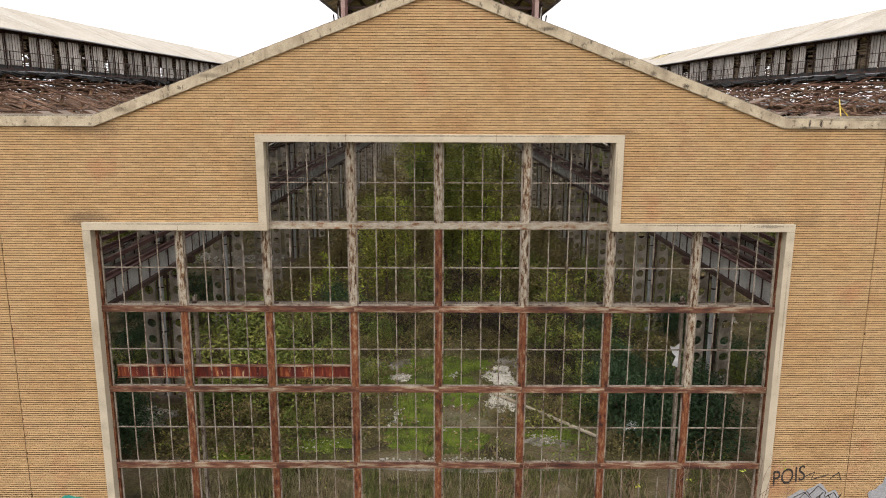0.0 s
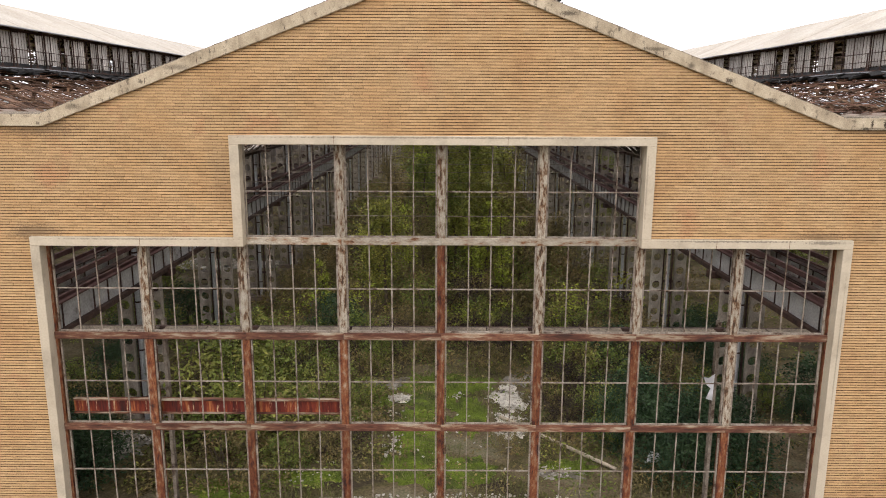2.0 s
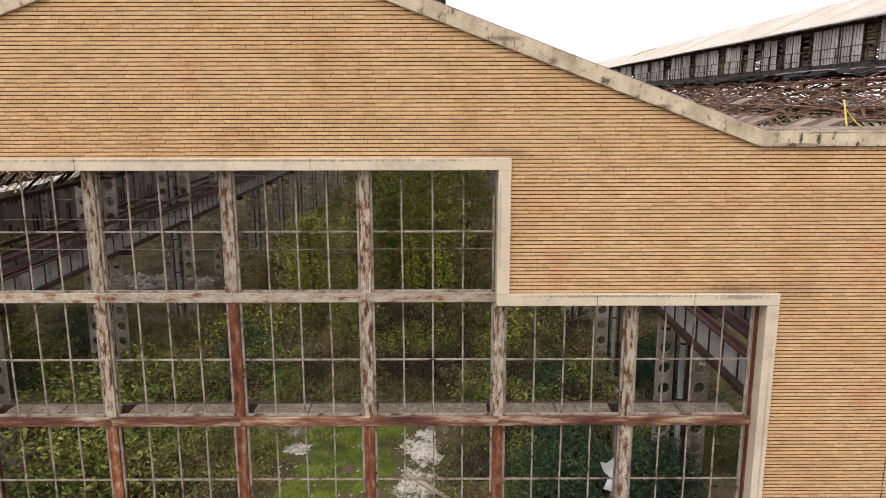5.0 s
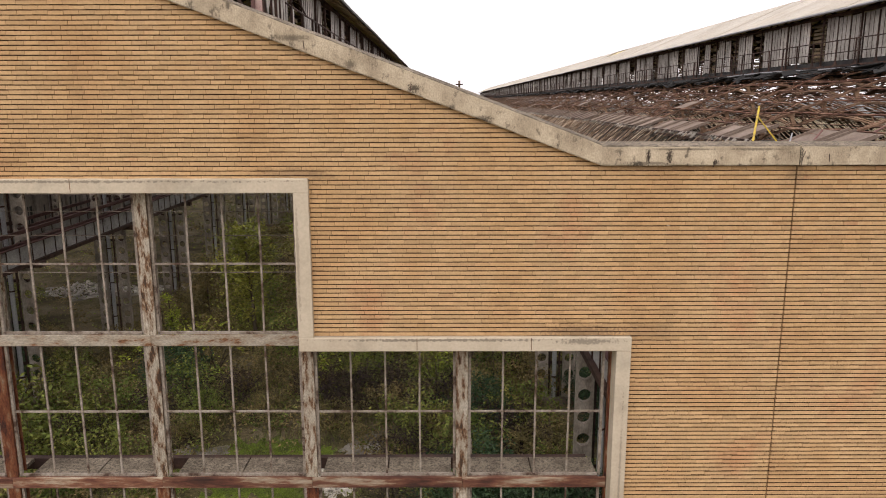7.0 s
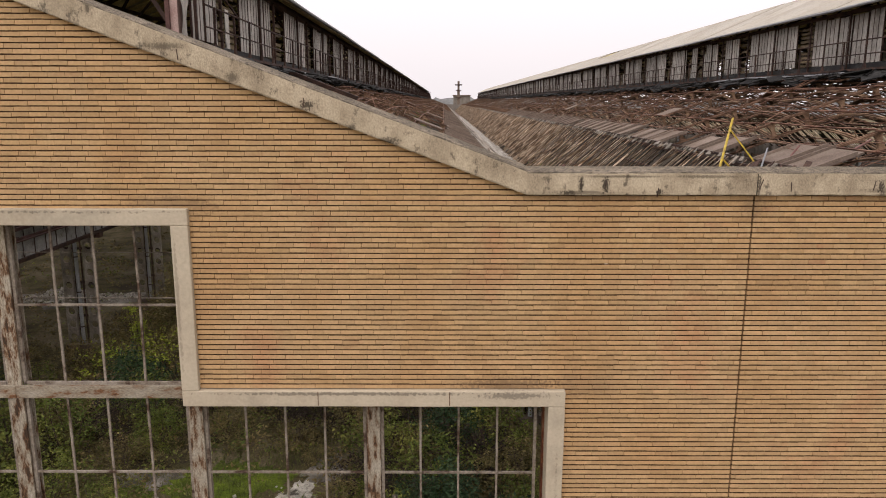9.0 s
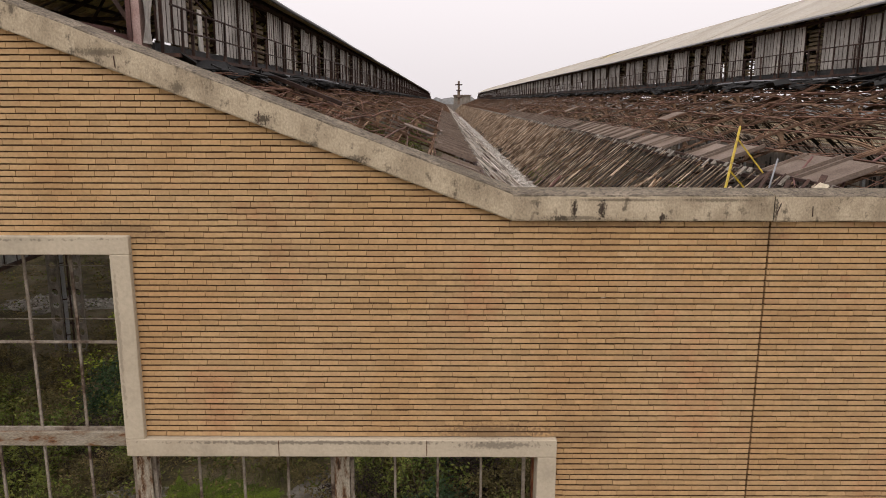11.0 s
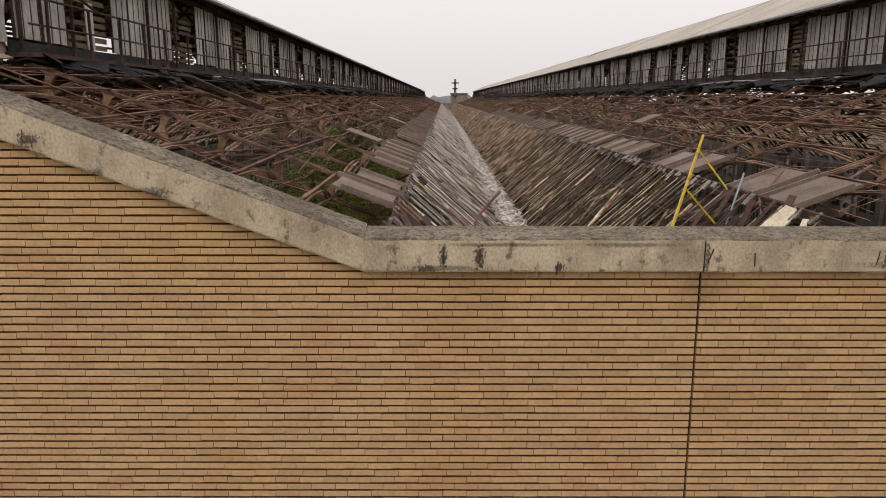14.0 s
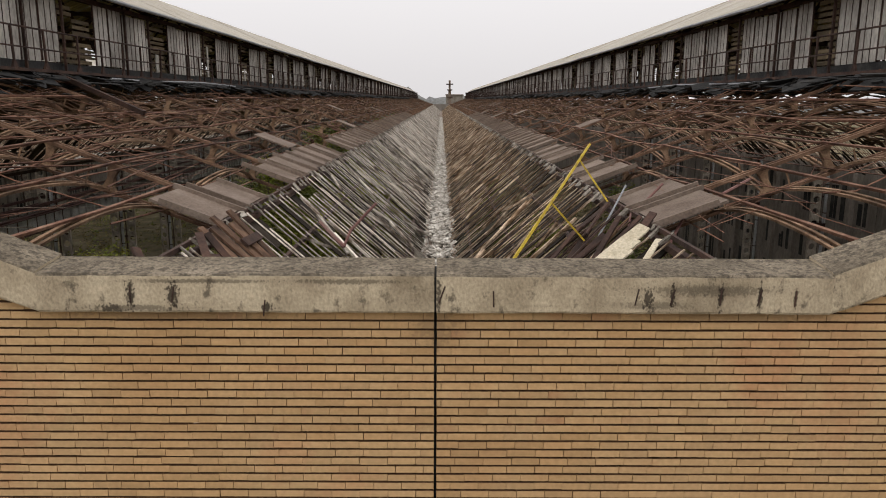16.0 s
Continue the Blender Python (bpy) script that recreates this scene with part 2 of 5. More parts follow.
TAR = mat("black_bitumen_felt", [(0.008, 0.008, 0.009), (0.020, 0.020, 0.019), (0.043, 0.041, 0.038)], 1.5, 0.7, 0.6, 10, rnd=0.3)
PIPE = mat("pale_grey_pipe", [(0.192, 0.198, 0.204), (0.288, 0.294, 0.300)], 1.5, 0.6, 0.1)
YELLOW = mat("yellow_paint", [(0.20, 0.13, 0.03), (0.46, 0.33, 0.03), (0.56, 0.41, 0.04)], 5, 0.55, 0.2)
DARKRED = mat("dark_red_paint", [(0.045, 0.024, 0.02), (0.085, 0.042, 0.036), (0.12, 0.065, 0.055)], 2, 0.7, 0.3)
PINK = mat("faded_pink_paint", [(0.24, 0.13, 0.11), (0.36, 0.25, 0.22), (0.42, 0.31, 0.27)], 2, 0.7, 0.3)
REDPAINT = mat("faded_red_paint", [(0.1, 0.045, 0.038), (0.17, 0.085, 0.073), (0.23, 0.15, 0.13)], 2, 0.7, 0.3)
PALEWOOD = mat("pale_broken_board", [(0.36, 0.30, 0.20), (0.52, 0.46, 0.34), (0.58, 0.52, 0.40)], 2, 0.85, 0.2)
BARK = mat("grey_brown_bark", [(0.07, 0.05, 0.035), (0.14, 0.11, 0.08)], 5, 0.95, 0.6)
TWIG = mat("dry_reddish_twig", [(0.15, 0.085, 0.06), (0.26, 0.18, 0.12)], 5, 0.9, 0.2)
LEAF_A = mat("green_leaf", [(0.067, 0.102, 0.020), (0.159, 0.193, 0.037), (0.317, 0.297, 0.069)], 0.5, 0.7, 0, 6, rnd=0.35)
# Brighter copy of LEAF_A: extra light on the crowns is put into the colour
LEAF_E = mat("sunlit_crown_leaf", [(0.10, 0.13, 0.022), (0.22, 0.235, 0.040), (0.40, 0.36, 0.070)], 0.5, 0.7, 0, 6, rnd=0.35)
LEAF_B = mat("dark_evergreen_leaf", [(0.016, 0.036, 0.016), (0.034, 0.066, 0.026), (0.062, 0.108, 0.040)], 0.5, 0.6, 0, 6, rnd=0.4)
LEAF_F = mat("dead_bramble_leaf", [(0.020, 0.014, 0.011), (0.046, 0.032, 0.025), (0.09, 0.062, 0.045)], 0.5, 0.8, 0, 6, rnd=0.4)
LEAF_C = mat("yellow_autumn_leaf", [(0.17, 0.23, 0.025), (0.33, 0.38, 0.045), (0.22, 0.20, 0.035)], 0.5, 0.7, 0, 6, rnd=0.35)
LEAF_D = mat("brown_olive_leaf", [(0.089, 0.075, 0.032), (0.184, 0.149, 0.058), (0.278, 0.199, 0.081)], 0.5, 0.8, 0, 6, rnd=0.4)
GRASS = mat("rank_grass", [(0.070, 0.100, 0.020), (0.130, 0.140, 0.040), (0.240, 0.200, 0.090)], 0.4, 0.8, 0, 8, rnd=0.4)
MOSS = mat("bright_moss", [(0.045, 0.055, 0.012), (0.10, 0.140, 0.014), (0.17, 0.22, 0.022)], 0.9, 0.95, 0.8, 16, dirt=(0.07, 0.06, 0.035), dirt_scale=0.8, dirt_amount=0.85, grain_span=0.4)
DRY = mat("dry_grass", [(0.20, 0.17, 0.09), (0.30, 0.25, 0.14)], 0.5, 0.85, 0, 8, rnd=0.35)
GROUND = mat("damp_earth_and_moss", [(0.052, 0.039, 0.023), (0.090, 0.078, 0.030), (0.145, 0.108, 0.064), (0.25, 0.195, 0.14)], 0.35, 0.95, 0.8, 30,
             cuts=[0.36, 0.46, 0.57, 0.70], dirt=(0.06, 0.09, 0.015), dirt_scale=0.35, dirt_amount=0.6, grain_span=0.4)
INK = mat("black_spray", [(0.028, 0.023, 0.019), (0.044, 0.036, 0.029)], 3, 0.8, 0)
WHITESPRAY = mat("white_spray", [(0.248, 0.248, 0.254), (0.341, 0.341, 0.347)], 2, 0.8, 0)
CYAN = mat("turquoise_spray", [(0.024, 0.216, 0.168), (0.042, 0.270, 0.204)], 2, 0.8, 0)
OUTER = mat("pale_outer_wall", [(0.122, 0.106, 0.088), (0.194, 0.170, 0.143), (0.245, 0.217, 0.186)], 0.5, 0.9, 0.3, 14, stretch=(1, 1, 0.4),
            dirt=(0.10, 0.085, 0.07), dirt_scale=0.4, dirt_amount=0.6)
POST = mat("tan_cast_post", [(0.047, 0.027, 0.017), (0.188, 0.115, 0.069), (0.307, 0.202, 0.128)], 2.2, 0.9, 0.5, 12, rnd=0.3)
# Paler than the trees themselves: distance haze is put into this colour
HILL = mat("hazy_distant_woodland", [(0.27, 0.275, 0.27), (0.33, 0.335, 0.33)], 0.03, 1.0, 0)
FARWHITE = mat("far_white_building", [(0.55, 0.55, 0.55), (0.62, 0.62, 0.62)], 0.2, 0.9, 0)

# ---- mesh helpers ----


class Geo:
    """Collects vertices and faces for one mesh."""

    def __init__(self):
        self.v, self.f = [], []

    def add(self, verts, faces):
        k = len(self.v)
        self.v += [tuple(p) for p in verts]
        self.f += [tuple(k + i for i in face) for face in faces]
        return self

    def box(self, x0, x1, y0, y1, z0, z1):
        return self.add([(x, y, z) for x in (x0, x1) for y in (y0, y1) for z in (z0, z1)],
                        [(0, 1, 3, 2), (4, 6, 7, 5), (0, 4, 5, 1), (2, 3, 7, 6), (0, 2, 6, 4), (1, 5, 7, 3)])

    def beam(self, p, q, w, h, up=(0, 0, 1)):
        """A bar from p to q, w across and h along up, centred on its line."""
        p, q, up = Vector(p), Vector(q), Vector(up)
        d = (q - p).normalized()
        side = d.cross(up).normalized()
        top = side.cross(d).normalized()
        vs = [e + side * (a * w / 2) + top * (b * h / 2) for e in (p, q) for a, b in ((-1, -1), (1, -1), (1, 1), (-1, 1))]
        return self.add(vs, [(3, 2, 1, 0), (4, 5, 6, 7), (0, 1, 5, 4), (1, 2, 6, 5), (2, 3, 7, 6), (3, 0, 4, 7)])

    def tube(self, pts, r, n=6, r1=None):
        """A round bar through the points, tapering from r to r1."""
        pts = [Vector(p) for p in pts]
        r1 = r if r1 is None else r1
        rings = []
        for i, p in enumerate(pts):
            d = (pts[min(i + 1, len(pts) - 1)] - pts[max(i - 1, 0)]).normalized()
            a = d.cross(Vector((0, 0, 1)) if abs(d.z) < 0.9 else Vector((1, 0, 0))).normalized()
            b = d.cross(a)
            rr = r + (r1 - r) * i / max(1, len(pts) - 1)
            rings += [p + (a * math.cos(2 * math.pi * k / n) + b * math.sin(2 * math.pi * k / n)) * rr for k in range(n)]
        faces = [(i * n + k, i * n + (k + 1) % n, (i + 1) * n + (k + 1) % n, (i + 1) * n + k) for i in range(len(pts) - 1) for k in range(n)]
        faces += [tuple(range(n))[::-1], tuple((len(pts) - 1) * n + k for k in range(n))]
        return self.add(rings, faces)

    def prism(self, outline, y0, y1):
        """An outline in x and z, drawn out from y0 to y1."""
        n = len(outline)
        vs = [(x, y0, z) for x, z in outline] + [(x, y1, z) for x, z in outline]
        fs = [tuple(range(n)), tuple(range(2 * n - 1, n - 1, -1))]
        fs += [(i, n + i, n + (i + 1) % n, (i + 1) % n) for i in range(n)]
        return self.add(vs, fs)

    def mesh(self, name, material):
        me = bpy.data.meshes.new(name)
        me.from_pydata(self.v, [], self.f)
        me.materials.append(material)
        me.update()
        return me


def part(name, geo, material, parent=None, label="", at=None):
    """Links a mesh as one object, under its thing if there is one."""
    me = geo if isinstance(geo, bpy.types.Mesh) else geo.mesh(name, material)
    ob = new(name, me)
    if parent is not None:
        ob.parent = parent
    if at is not None:
        ob.matrix_basis = at
    return tagged(ob, label) if label else ob


def thing(name, label, category, group="", kind=""):
    return tagged(new(name), label, category, group, kind)


def bevel(ob, width, segments=2):
    b = ob.modifiers.new("bevel", "BEVEL")
    b.width, b.segments, b.limit_method = width, segments, "ANGLE"
    return ob


def rough_edges(ob, amount, seed):
    """Uneven cast or broken faces: every vertex is moved a little."""
    r = random.Random(seed)
    for v in ob.data.vertices:
        p = v.co * 2.3
        v.co += Vector((noise.noise(p), noise.noise(p + Vector((9, 3, 1))), noise.noise(p + Vector((2, 8, 5))))) * amount
        v.co += Vector((r.uniform(-1, 1), r.uniform(-1, 1), r.uniform(-1, 1))) * amount * 0.3
    return ob


# ---- plan ----
BAY, CORNER = 30.0, 11.45            # width of a hall, half width of its gable
FLAT, RISE = 15.64, 0.375            # underside of the level coping, slope of the gable
EDGE_X, EDGE_Z = 11.45, 15.48          # edge where the shallow roof turns down into the valley
LAN_X, LAN_Z0, LAN_Z1, LAN_TOP = 4.1, 18.3, 20.4, 22.6
GUT_X, GUT_Z = 14.6, 12.7
LENGTH, FRONT = 330.0, 6.75
COURSE, LONG = 0.0843, 0.2675


def cope_z(x):
    x = abs((x + 15.0) % BAY - 15.0)
    return FLAT + RISE * max(0.0, CORNER - x)


# ---- ground ----
g = Geo()
g.add([(-2500, -2500, 0), (2500, -2500, 0), (2500, 2500, 0), (-2500, 2500, 0)], [(0, 1, 2, 3)])
tagged(part("ground", g, GROUND), "dark damp earth with moss and old concrete floor", "ground", kind="structure")

# ---- facade walls ----
GATE = [(-12.13, 0), (-12.13, 12.40), (-6.10, 12.40), (-6.10, 15.395), (6.15, 15.395), (6.15, 12.40), (12.13, 12.40), (12.13, 0)]


def facade(name, cx, gate):
    lo, hi = cx - 14.987, cx + 14.987
    out = [(lo, 0)] + ([(cx + x, z) for x, z in GATE] if gate else []) + [(hi, 0)]
    out += [(hi, FLAT + 0.1), (cx + CORNER, FLAT + 0.1), (cx, cope_z(0) + 0.1), (cx - CORNER, FLAT + 0.1), (lo, FLAT + 0.1)]
    w = part(name, Geo().prism(out, 0.042, 0.56), MORTAR)
    return tagged(w, "tall tan brick gable wall with deep raked joints", "wall", kind="structure")


wall_center = facade("wall_center", 0, True)
wall_right = facade("wall_right", BAY, False)
wall_left = facade("wall_left", -BAY, False)

rnd = random.Random(4)


def brick_geo(geo, x0, x1, z, y):
    z1 = z + COURSE - 0.0155
    b, c = 0.0016, 0.002
    geo.add([(x0, 0.045, z), (x1, 0.045, z), (x1, 0.045, z1), (x0, 0.045, z1),
             (x0 + b, y, z + c), (x1 - b, y, z + c), (x1 - b, y, z1 - c), (x0 + b, y, z1 - c)],
            [(4, 5, 6, 7), (0, 1, 5, 4), (1, 2, 6, 5), (2, 3, 7, 6), (3, 0, 4, 7)])


def dark_ledges(me):
    """The ledges of every brick are coloured as dark as the raked joints."""
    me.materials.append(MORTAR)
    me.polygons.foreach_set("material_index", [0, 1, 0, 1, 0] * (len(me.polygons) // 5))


def bricks(lo, hi, gate, cx, wall, near=None, shift=0.0):
    """Courses of brick from lo to hi; those inside near become pieces of their own."""
    geo, pieces = Geo(), []
    for row in range(int((cope_z(0) + 0.2) / COURSE)):
        z = row * COURSE + 0.042
        zm = z + 0.03
        x = lo - shift - (LONG / 2 if row % 2 else 0.0) - rnd.choice((0.0, 0.0, 0.03, 0.06, 0.09))
        while x < hi:
            x0, x1 = max(x, lo) + rnd.choice((0.0006, 0.001, 0.0015, 0.0022, 0.003)), min(x + LONG, hi) - rnd.choice((0.0003, 0.0006, 0.001, 0.002))
            x += LONG
            if hi - x < 0.07:
                x1, x = hi - 0.0012, hi
            xm = (x0 + x1) / 2
            if x1 - x0 < 0.04 or zm > cope_z(xm) + 0.13:
                continue
            if gate:
                g0, g1 = (-12.13, 12.13) if zm < 12.40 else (-6.10, 6.15) if zm < 15.395 else (99.0, -99.0)
                if x0 > g0 and x1 < g1:
                    continue
                if x0 < g1 < x1:
                    x0 = g1
                if x0 < g0 < x1:
                    x1 = g0
            y = rnd.uniform(-0.0025, 0.0025)
            if near and near[0] < x0 and x1 < near[1] and near[2] < z < near[3]:
                pieces.append((x0, x1, z, y))
            else:
                brick_geo(geo, x0, x1, z + rnd.uniform(-0.0022, 0.0022), y)
    ob = part("brick_courses", geo, BRICK, wall)
    dark_ledges(ob.data)
    ob["kind"] = "stuff"
    return pieces


near_bricks = [(p, wall_center) for p in bricks(-15 + 0.0105, 15 - 0.0105, True, 0, wall_center, (12.9, 15.1, 14.35, 15.61), 0.02)]
near_bricks += [(p, wall_right) for p in bricks(15 + 0.0105, 21.0, False, BAY, wall_right, (14.9, 17.1, 14.35, 15.61), LONG / 2)]
bricks(-21.0, -15 - 0.0105, False, -BAY, wall_left)

# ---- copings ----


def coping_run(x0, x1, wall, seed):
    """One straight run of the cast coping, worn along its edges."""
    n = max(2, int(abs(x1 - x0) / 0.16))
    tall = 1.068 if abs(cope_z(x0 + 0.01) - cope_z(x1 - 0.01)) > 0.05 else 1.0
    sec = [(y, z * tall) for y, z in ((0.40, 0.0), (-0.075, 0.0), (-0.085, 0.02), (-0.085, 0.338), (-0.07, 0.355), (0.10, 0.378), (0.40, 0.405))]
    g = Geo()
    r = random.Random(seed)
    vs, fs, k = [], [], len(sec)
    for i in range(n + 1):
        x = x0 + (x1 - x0) * i / n
        zb = cope_z(min(max(x, x0 + 1e-4), x1 - 1e-4))
        for j, (y, dz) in enumerate(sec):
            e = 0.012 if j in (2, 3, 4) else 0.006
            chip = 0.03 * max(0.0, noise.noise(Vector((x * 2.7, seed * 5.1, j // 3))) - 0.35)
            vs.append((x, y + r.uniform(-e, e) * 0.35 + (chip if j in (1, 2, 3, 4) else 0), zb + dz + r.uniform(-e, e) * 0.5 - (chip if j in (3, 4) else 0)))
    for i in range(n):
        fs += [(i * k + j, i * k + (j + 1) % k, (i + 1) * k + (j + 1) % k, (i + 1) * k + j) for j in range(k)]
    fs += [tuple(range(k))[::-1], tuple(n * k + j for j in range(k))]
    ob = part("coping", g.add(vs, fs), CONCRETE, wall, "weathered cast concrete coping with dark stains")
    ob.data.materials.append(LICHEN)
    for p in ob.data.polygons:
        p.material_index = 1 if abs(p.normal.z) > 0.3 and p.center.z > cope_z(p.center.x) + 0.15 else 0
    copings.append((x0, x1, ob))
    return ob


copings = []
for wall, cx in ((wall_center, 0.0), (wall_right, BAY), (wall_left, -BAY)):
    for i, (a, b) in enumerate(((-14.99, -CORNER), (-CORNER, -5.7), (-5.7, 0), (0, 5.7), (5.7, CORNER), (CORNER, 14.99))):
        coping_run(cx + a, cx + b, wall, cx + i + 3)

# Black strips added so that no light leaks through the open joints
for sx in (15.0, -15.0):
    tagged(part("joint_filler", Geo().box(sx - 0.0095, sx + 0.0095, -0.06, 0.39, FLAT + 0.01, FLAT + 0.325), TAR), "black strip added to block light between two coping blocks", "joint filler", kind="structure")
    tagged(part("joint_filler", Geo().box(sx - 0.0104, sx + 0.0104, 0.10, 0.55, 0, 15.6), TAR), "black strip added deep in the movement joint to block light", "joint filler", kind="structure")

# exposed reinforcement and spalls on the coping
for x, dz, lean in ((12.28, 0.17, 0.0), (12.66, 0.17, 0.05), (13.47, 0.05, 0.03), (15.06, 0.18, 0.09), (15.52, 0.14, -0.01), (16.80, 0.16, 0.05),
                    (17.12, 0.16, 0.06), (17.55, 0.17, 0.01), (17.90, 0.16, 0.05), (18.22, 0.15, 0.01), (8.05, 0.12, 0.02), (6.2, 0.13, -0.02),
                    (-6.9, 0.14, 0.05), (-7.6, 0.14, -0.03), (-8.4, 0.13, 0.02), (-4.4, 0.13, -0.03), (3.4, 0.13, 0.03)):
    zb = cope_z(x)
    g = Geo().tube([(x - lean * 0.3, -0.084, zb + dz - 0.08), (x, -0.089, zb + dz), (x + lean * 0.3, -0.084, zb + dz + 0.07)], 0.007, 6)
    part("exposed_rebar", g, IRON, next(c for a, e, c in copings if a <= x <= e), "rusted bar showing through spalled concrete")

# ---- concrete surround of the great window ----
surround = thing("window_surround", "pale cast concrete surround stepping round the great window", "window surround", kind="structure")
FW = 0.28
for name, x0, x1, z0, z1 in (("jamb", -12.16, -12.16 + FW, 0, 12.15), ("jamb", 12.16 - FW, 12.16, 0, 12.15),
                             ("lintel", -12.16, -6.13 + FW, 12.15, 12.42), ("lintel", 6.18 - FW, 12.16, 12.15, 12.42),
                             ("jamb", -6.13, -6.13 + FW, 12.42, 15.15), ("jamb", 6.18 - FW, 6.18, 12.42, 15.15),
                             ("lintel", -6.13, 6.18, 15.15, 15.415)):
    g = Geo()
    long_z = z1 - z0 > x1 - x0
    n = int(max(z1 - z0, x1 - x0) / 0.35)
    for i in range(n + 1):
        a = i / n
        ring = [(-0.09, 0), (-0.09, 1), (0.56, 1), (0.56, 0)]
        if long_z:
            g.v += [(x0 + (x1 - x0) * s, y, z0 + (z1 - z0) * a) for y, s in ring]
        else:
            g.v += [(x0 + (x1 - x0) * a, y, z0 + (z1 - z0) * s) for y, s in ring]
    g.f = [(i * 4 + j, i * 4 + (j + 1) % 4, i * 4 + 4 + (j + 1) % 4, i * 4 + 4 + j) for i in range(n) for j in range(4)]
    g.f += [(3, 2, 1, 0), (n * 4, n * 4 + 1, n * 4 + 2, n * 4 + 3)]
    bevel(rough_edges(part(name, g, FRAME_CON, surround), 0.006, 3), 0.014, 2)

for x, z in ((8.12, 12.15), (10.27, 12.15), (-8.9, 12.15), (-3.1, 15.15), (1.9, 15.15)):
    part("joint", Geo().box(x - 0.006, x + 0.006, -0.0935, -0.05, z + 0.02, z + 0.26), MORTAR, surround, "thin dark joint between cast blocks")

# ---- the great steel window ----
window = thing("window_1", "great steel window with rusted mullions and no glass", "window", kind="structure")
window.location.y = 0.22
XS = [-11.88, -8.99, -5.995, -3.0, -0.005, 2.99, 5.985, 8.98, 11.88]
ZS = [0.17, 3.30, 6.28, 9.295, 12.27]


def mullion(x, z0, z1, material):
    g = Geo()
    g.box(x - 0.115, x + 0.115, 0.02, 0.05, z0, z1)
    g.box(x - 0.02, x + 0.02, 0.05, 0.30, z0, z1)
    g.box(x - 0.115, x + 0.115, 0.30, 0.33, z0, z1)
    return part("mullion", g, material, window)


for i, x in enumerate(XS):
    top = 15.15 if 2 < i < 6 else 12.15
    if i in (0, 8):
        part("mullion", Geo().box(x - 0.03, x + 0.07, 0.05, 0.2, 0, 12.15), RUSTY, window)
        continue
    if 2 < i < 6:
        mullion(x, 12.38, top, PEEL)
    mullion(x, 9.405, 12.16 if 2 < i < 6 else 12.15, RUSTY if i == 4 else PEEL)
    for z0, z1 in ((6.39, 9.185), (3.41, 6.17), (0, 3.19)):
        mullion(x, z0, z1, PEEL if i == 7 and z0 > 6 else RUSTY)
for zi, z in enumerate(ZS):
    lo, hi = (2, 6) if z > 12 else (0, 8)
    for i in range(lo, hi):
        y0 = -0.02 if zi == 3 else 0.0
        g = Geo().box(XS[i] + 0.012, XS[i + 1] + (0.008 if i < hi - 1 else -0.02), y0, y0 + 0.05, z - 0.11, z + 0.11)
        g.box(XS[i] + 0.13, XS[i + 1] - 0.13, 0.05, 0.30, z - 0.015, z + 0.015)
        bevel(part("transom", g, PEEL_H if z > 12 else RUSTY_H, window), 0.006, 1)

PANES = [(XS[i], XS[i + 1], ZS[r] + 0.11, ZS[r + 1] - 0.11 if r < 3 else (12.16 if 2 <= i < 6 else 12.15)) for r in range(4) for i in range(8)]
PANES += [(XS[i], XS[i + 1], 12.38, 15.15) for i in range(2, 6)]
rb = random.Random(9)
for x0, x1, z0, z1 in PANES:
    a, b = x0 + 0.15, x1 - 0.15
    part("frame_bar", Geo().box(a - 0.025, a + 0.025, 0.06, 0.12, z0, z1), BAR, window)
    part("frame_bar", Geo().box(b - 0.025, b + 0.025, 0.06, 0.12, z0, z1), BAR, window)
    part("frame_bar", Geo().box(a, b, 0.06, 0.11, z0, z0 + 0.05), BAR, window)
    for k in (1, 2, 3):
        x = a + (b - a) * k / 4
        g = Geo()
        s = rb.uniform(-0.012, 0.012)
        zm = z0 + (z1 - z0) * rb.uniform(0.35, 0.65)
        for p, q in (((x, z0), (x + s, zm)), ((x + s, zm), (x, z1))):
            g.beam((p[0], 0.085, p[1]), (q[0], 0.085, q[1]), 0.036, 0.03, (0, 1, 0))
        part("glazing_bar", g, BAR, window)
    z = z0 + (z1 - z0) * 0.5
    part("glazing_bar", Geo().box(a, b, 0.066, 0.1, z - 0.018, z + 0.018), BAR, window)

# ledge of the wind girder behind the middle transom
for i in range(8):
    for k in range(2):
        a = XS[i] + 0.14 + k * 1.34
        g = Geo().box(a, a + 1.31, 0.34, 1.15, 9.17 + rb.uniform(-0.015, 0.015), 9.24)
        part("ledge_plate", g, LICHEN, window)
part("ledge_beam", Geo().box(-11.7, 11.7, 1.15, 1.3, 8.98, 9.23), IRON, window)

# pale posts that stand behind the window
for x in (-9.2, 9.2):
    post = thing("steel_post", "pale steel post standing behind the great window", "steel post", "posts behind the window")
    part("shaft", Geo().box(x - 0.055, x + 0.055, 1.9, 1.92, 0, 9.3).box(x - 0.015, x + 0.015, 1.92, 2.1, 0, 9.3).box(x - 0.055, x + 0.055, 2.1, 2.12, 0, 9.3), BAR, post)

# red sliding rail beam behind the third row
beam_red = thing("red_steel_beam", "oxide red steel beam with peeling paint behind the mullions", "steel beam")
g = Geo().box(-11.7, -2.97, 0.62, 0.65, 6.62, 7.02)
part("web", g, REDBEAM, beam_red)
part("flange", Geo().box(-11.7, -2.97, 0.54, 0.73, 7.02, 7.06), RUSTY_H, beam_red)
part("flange", Geo().box(-11.7, -2.97, 0.54, 0.73, 6.58, 6.62), RUSTY_H, beam_red)

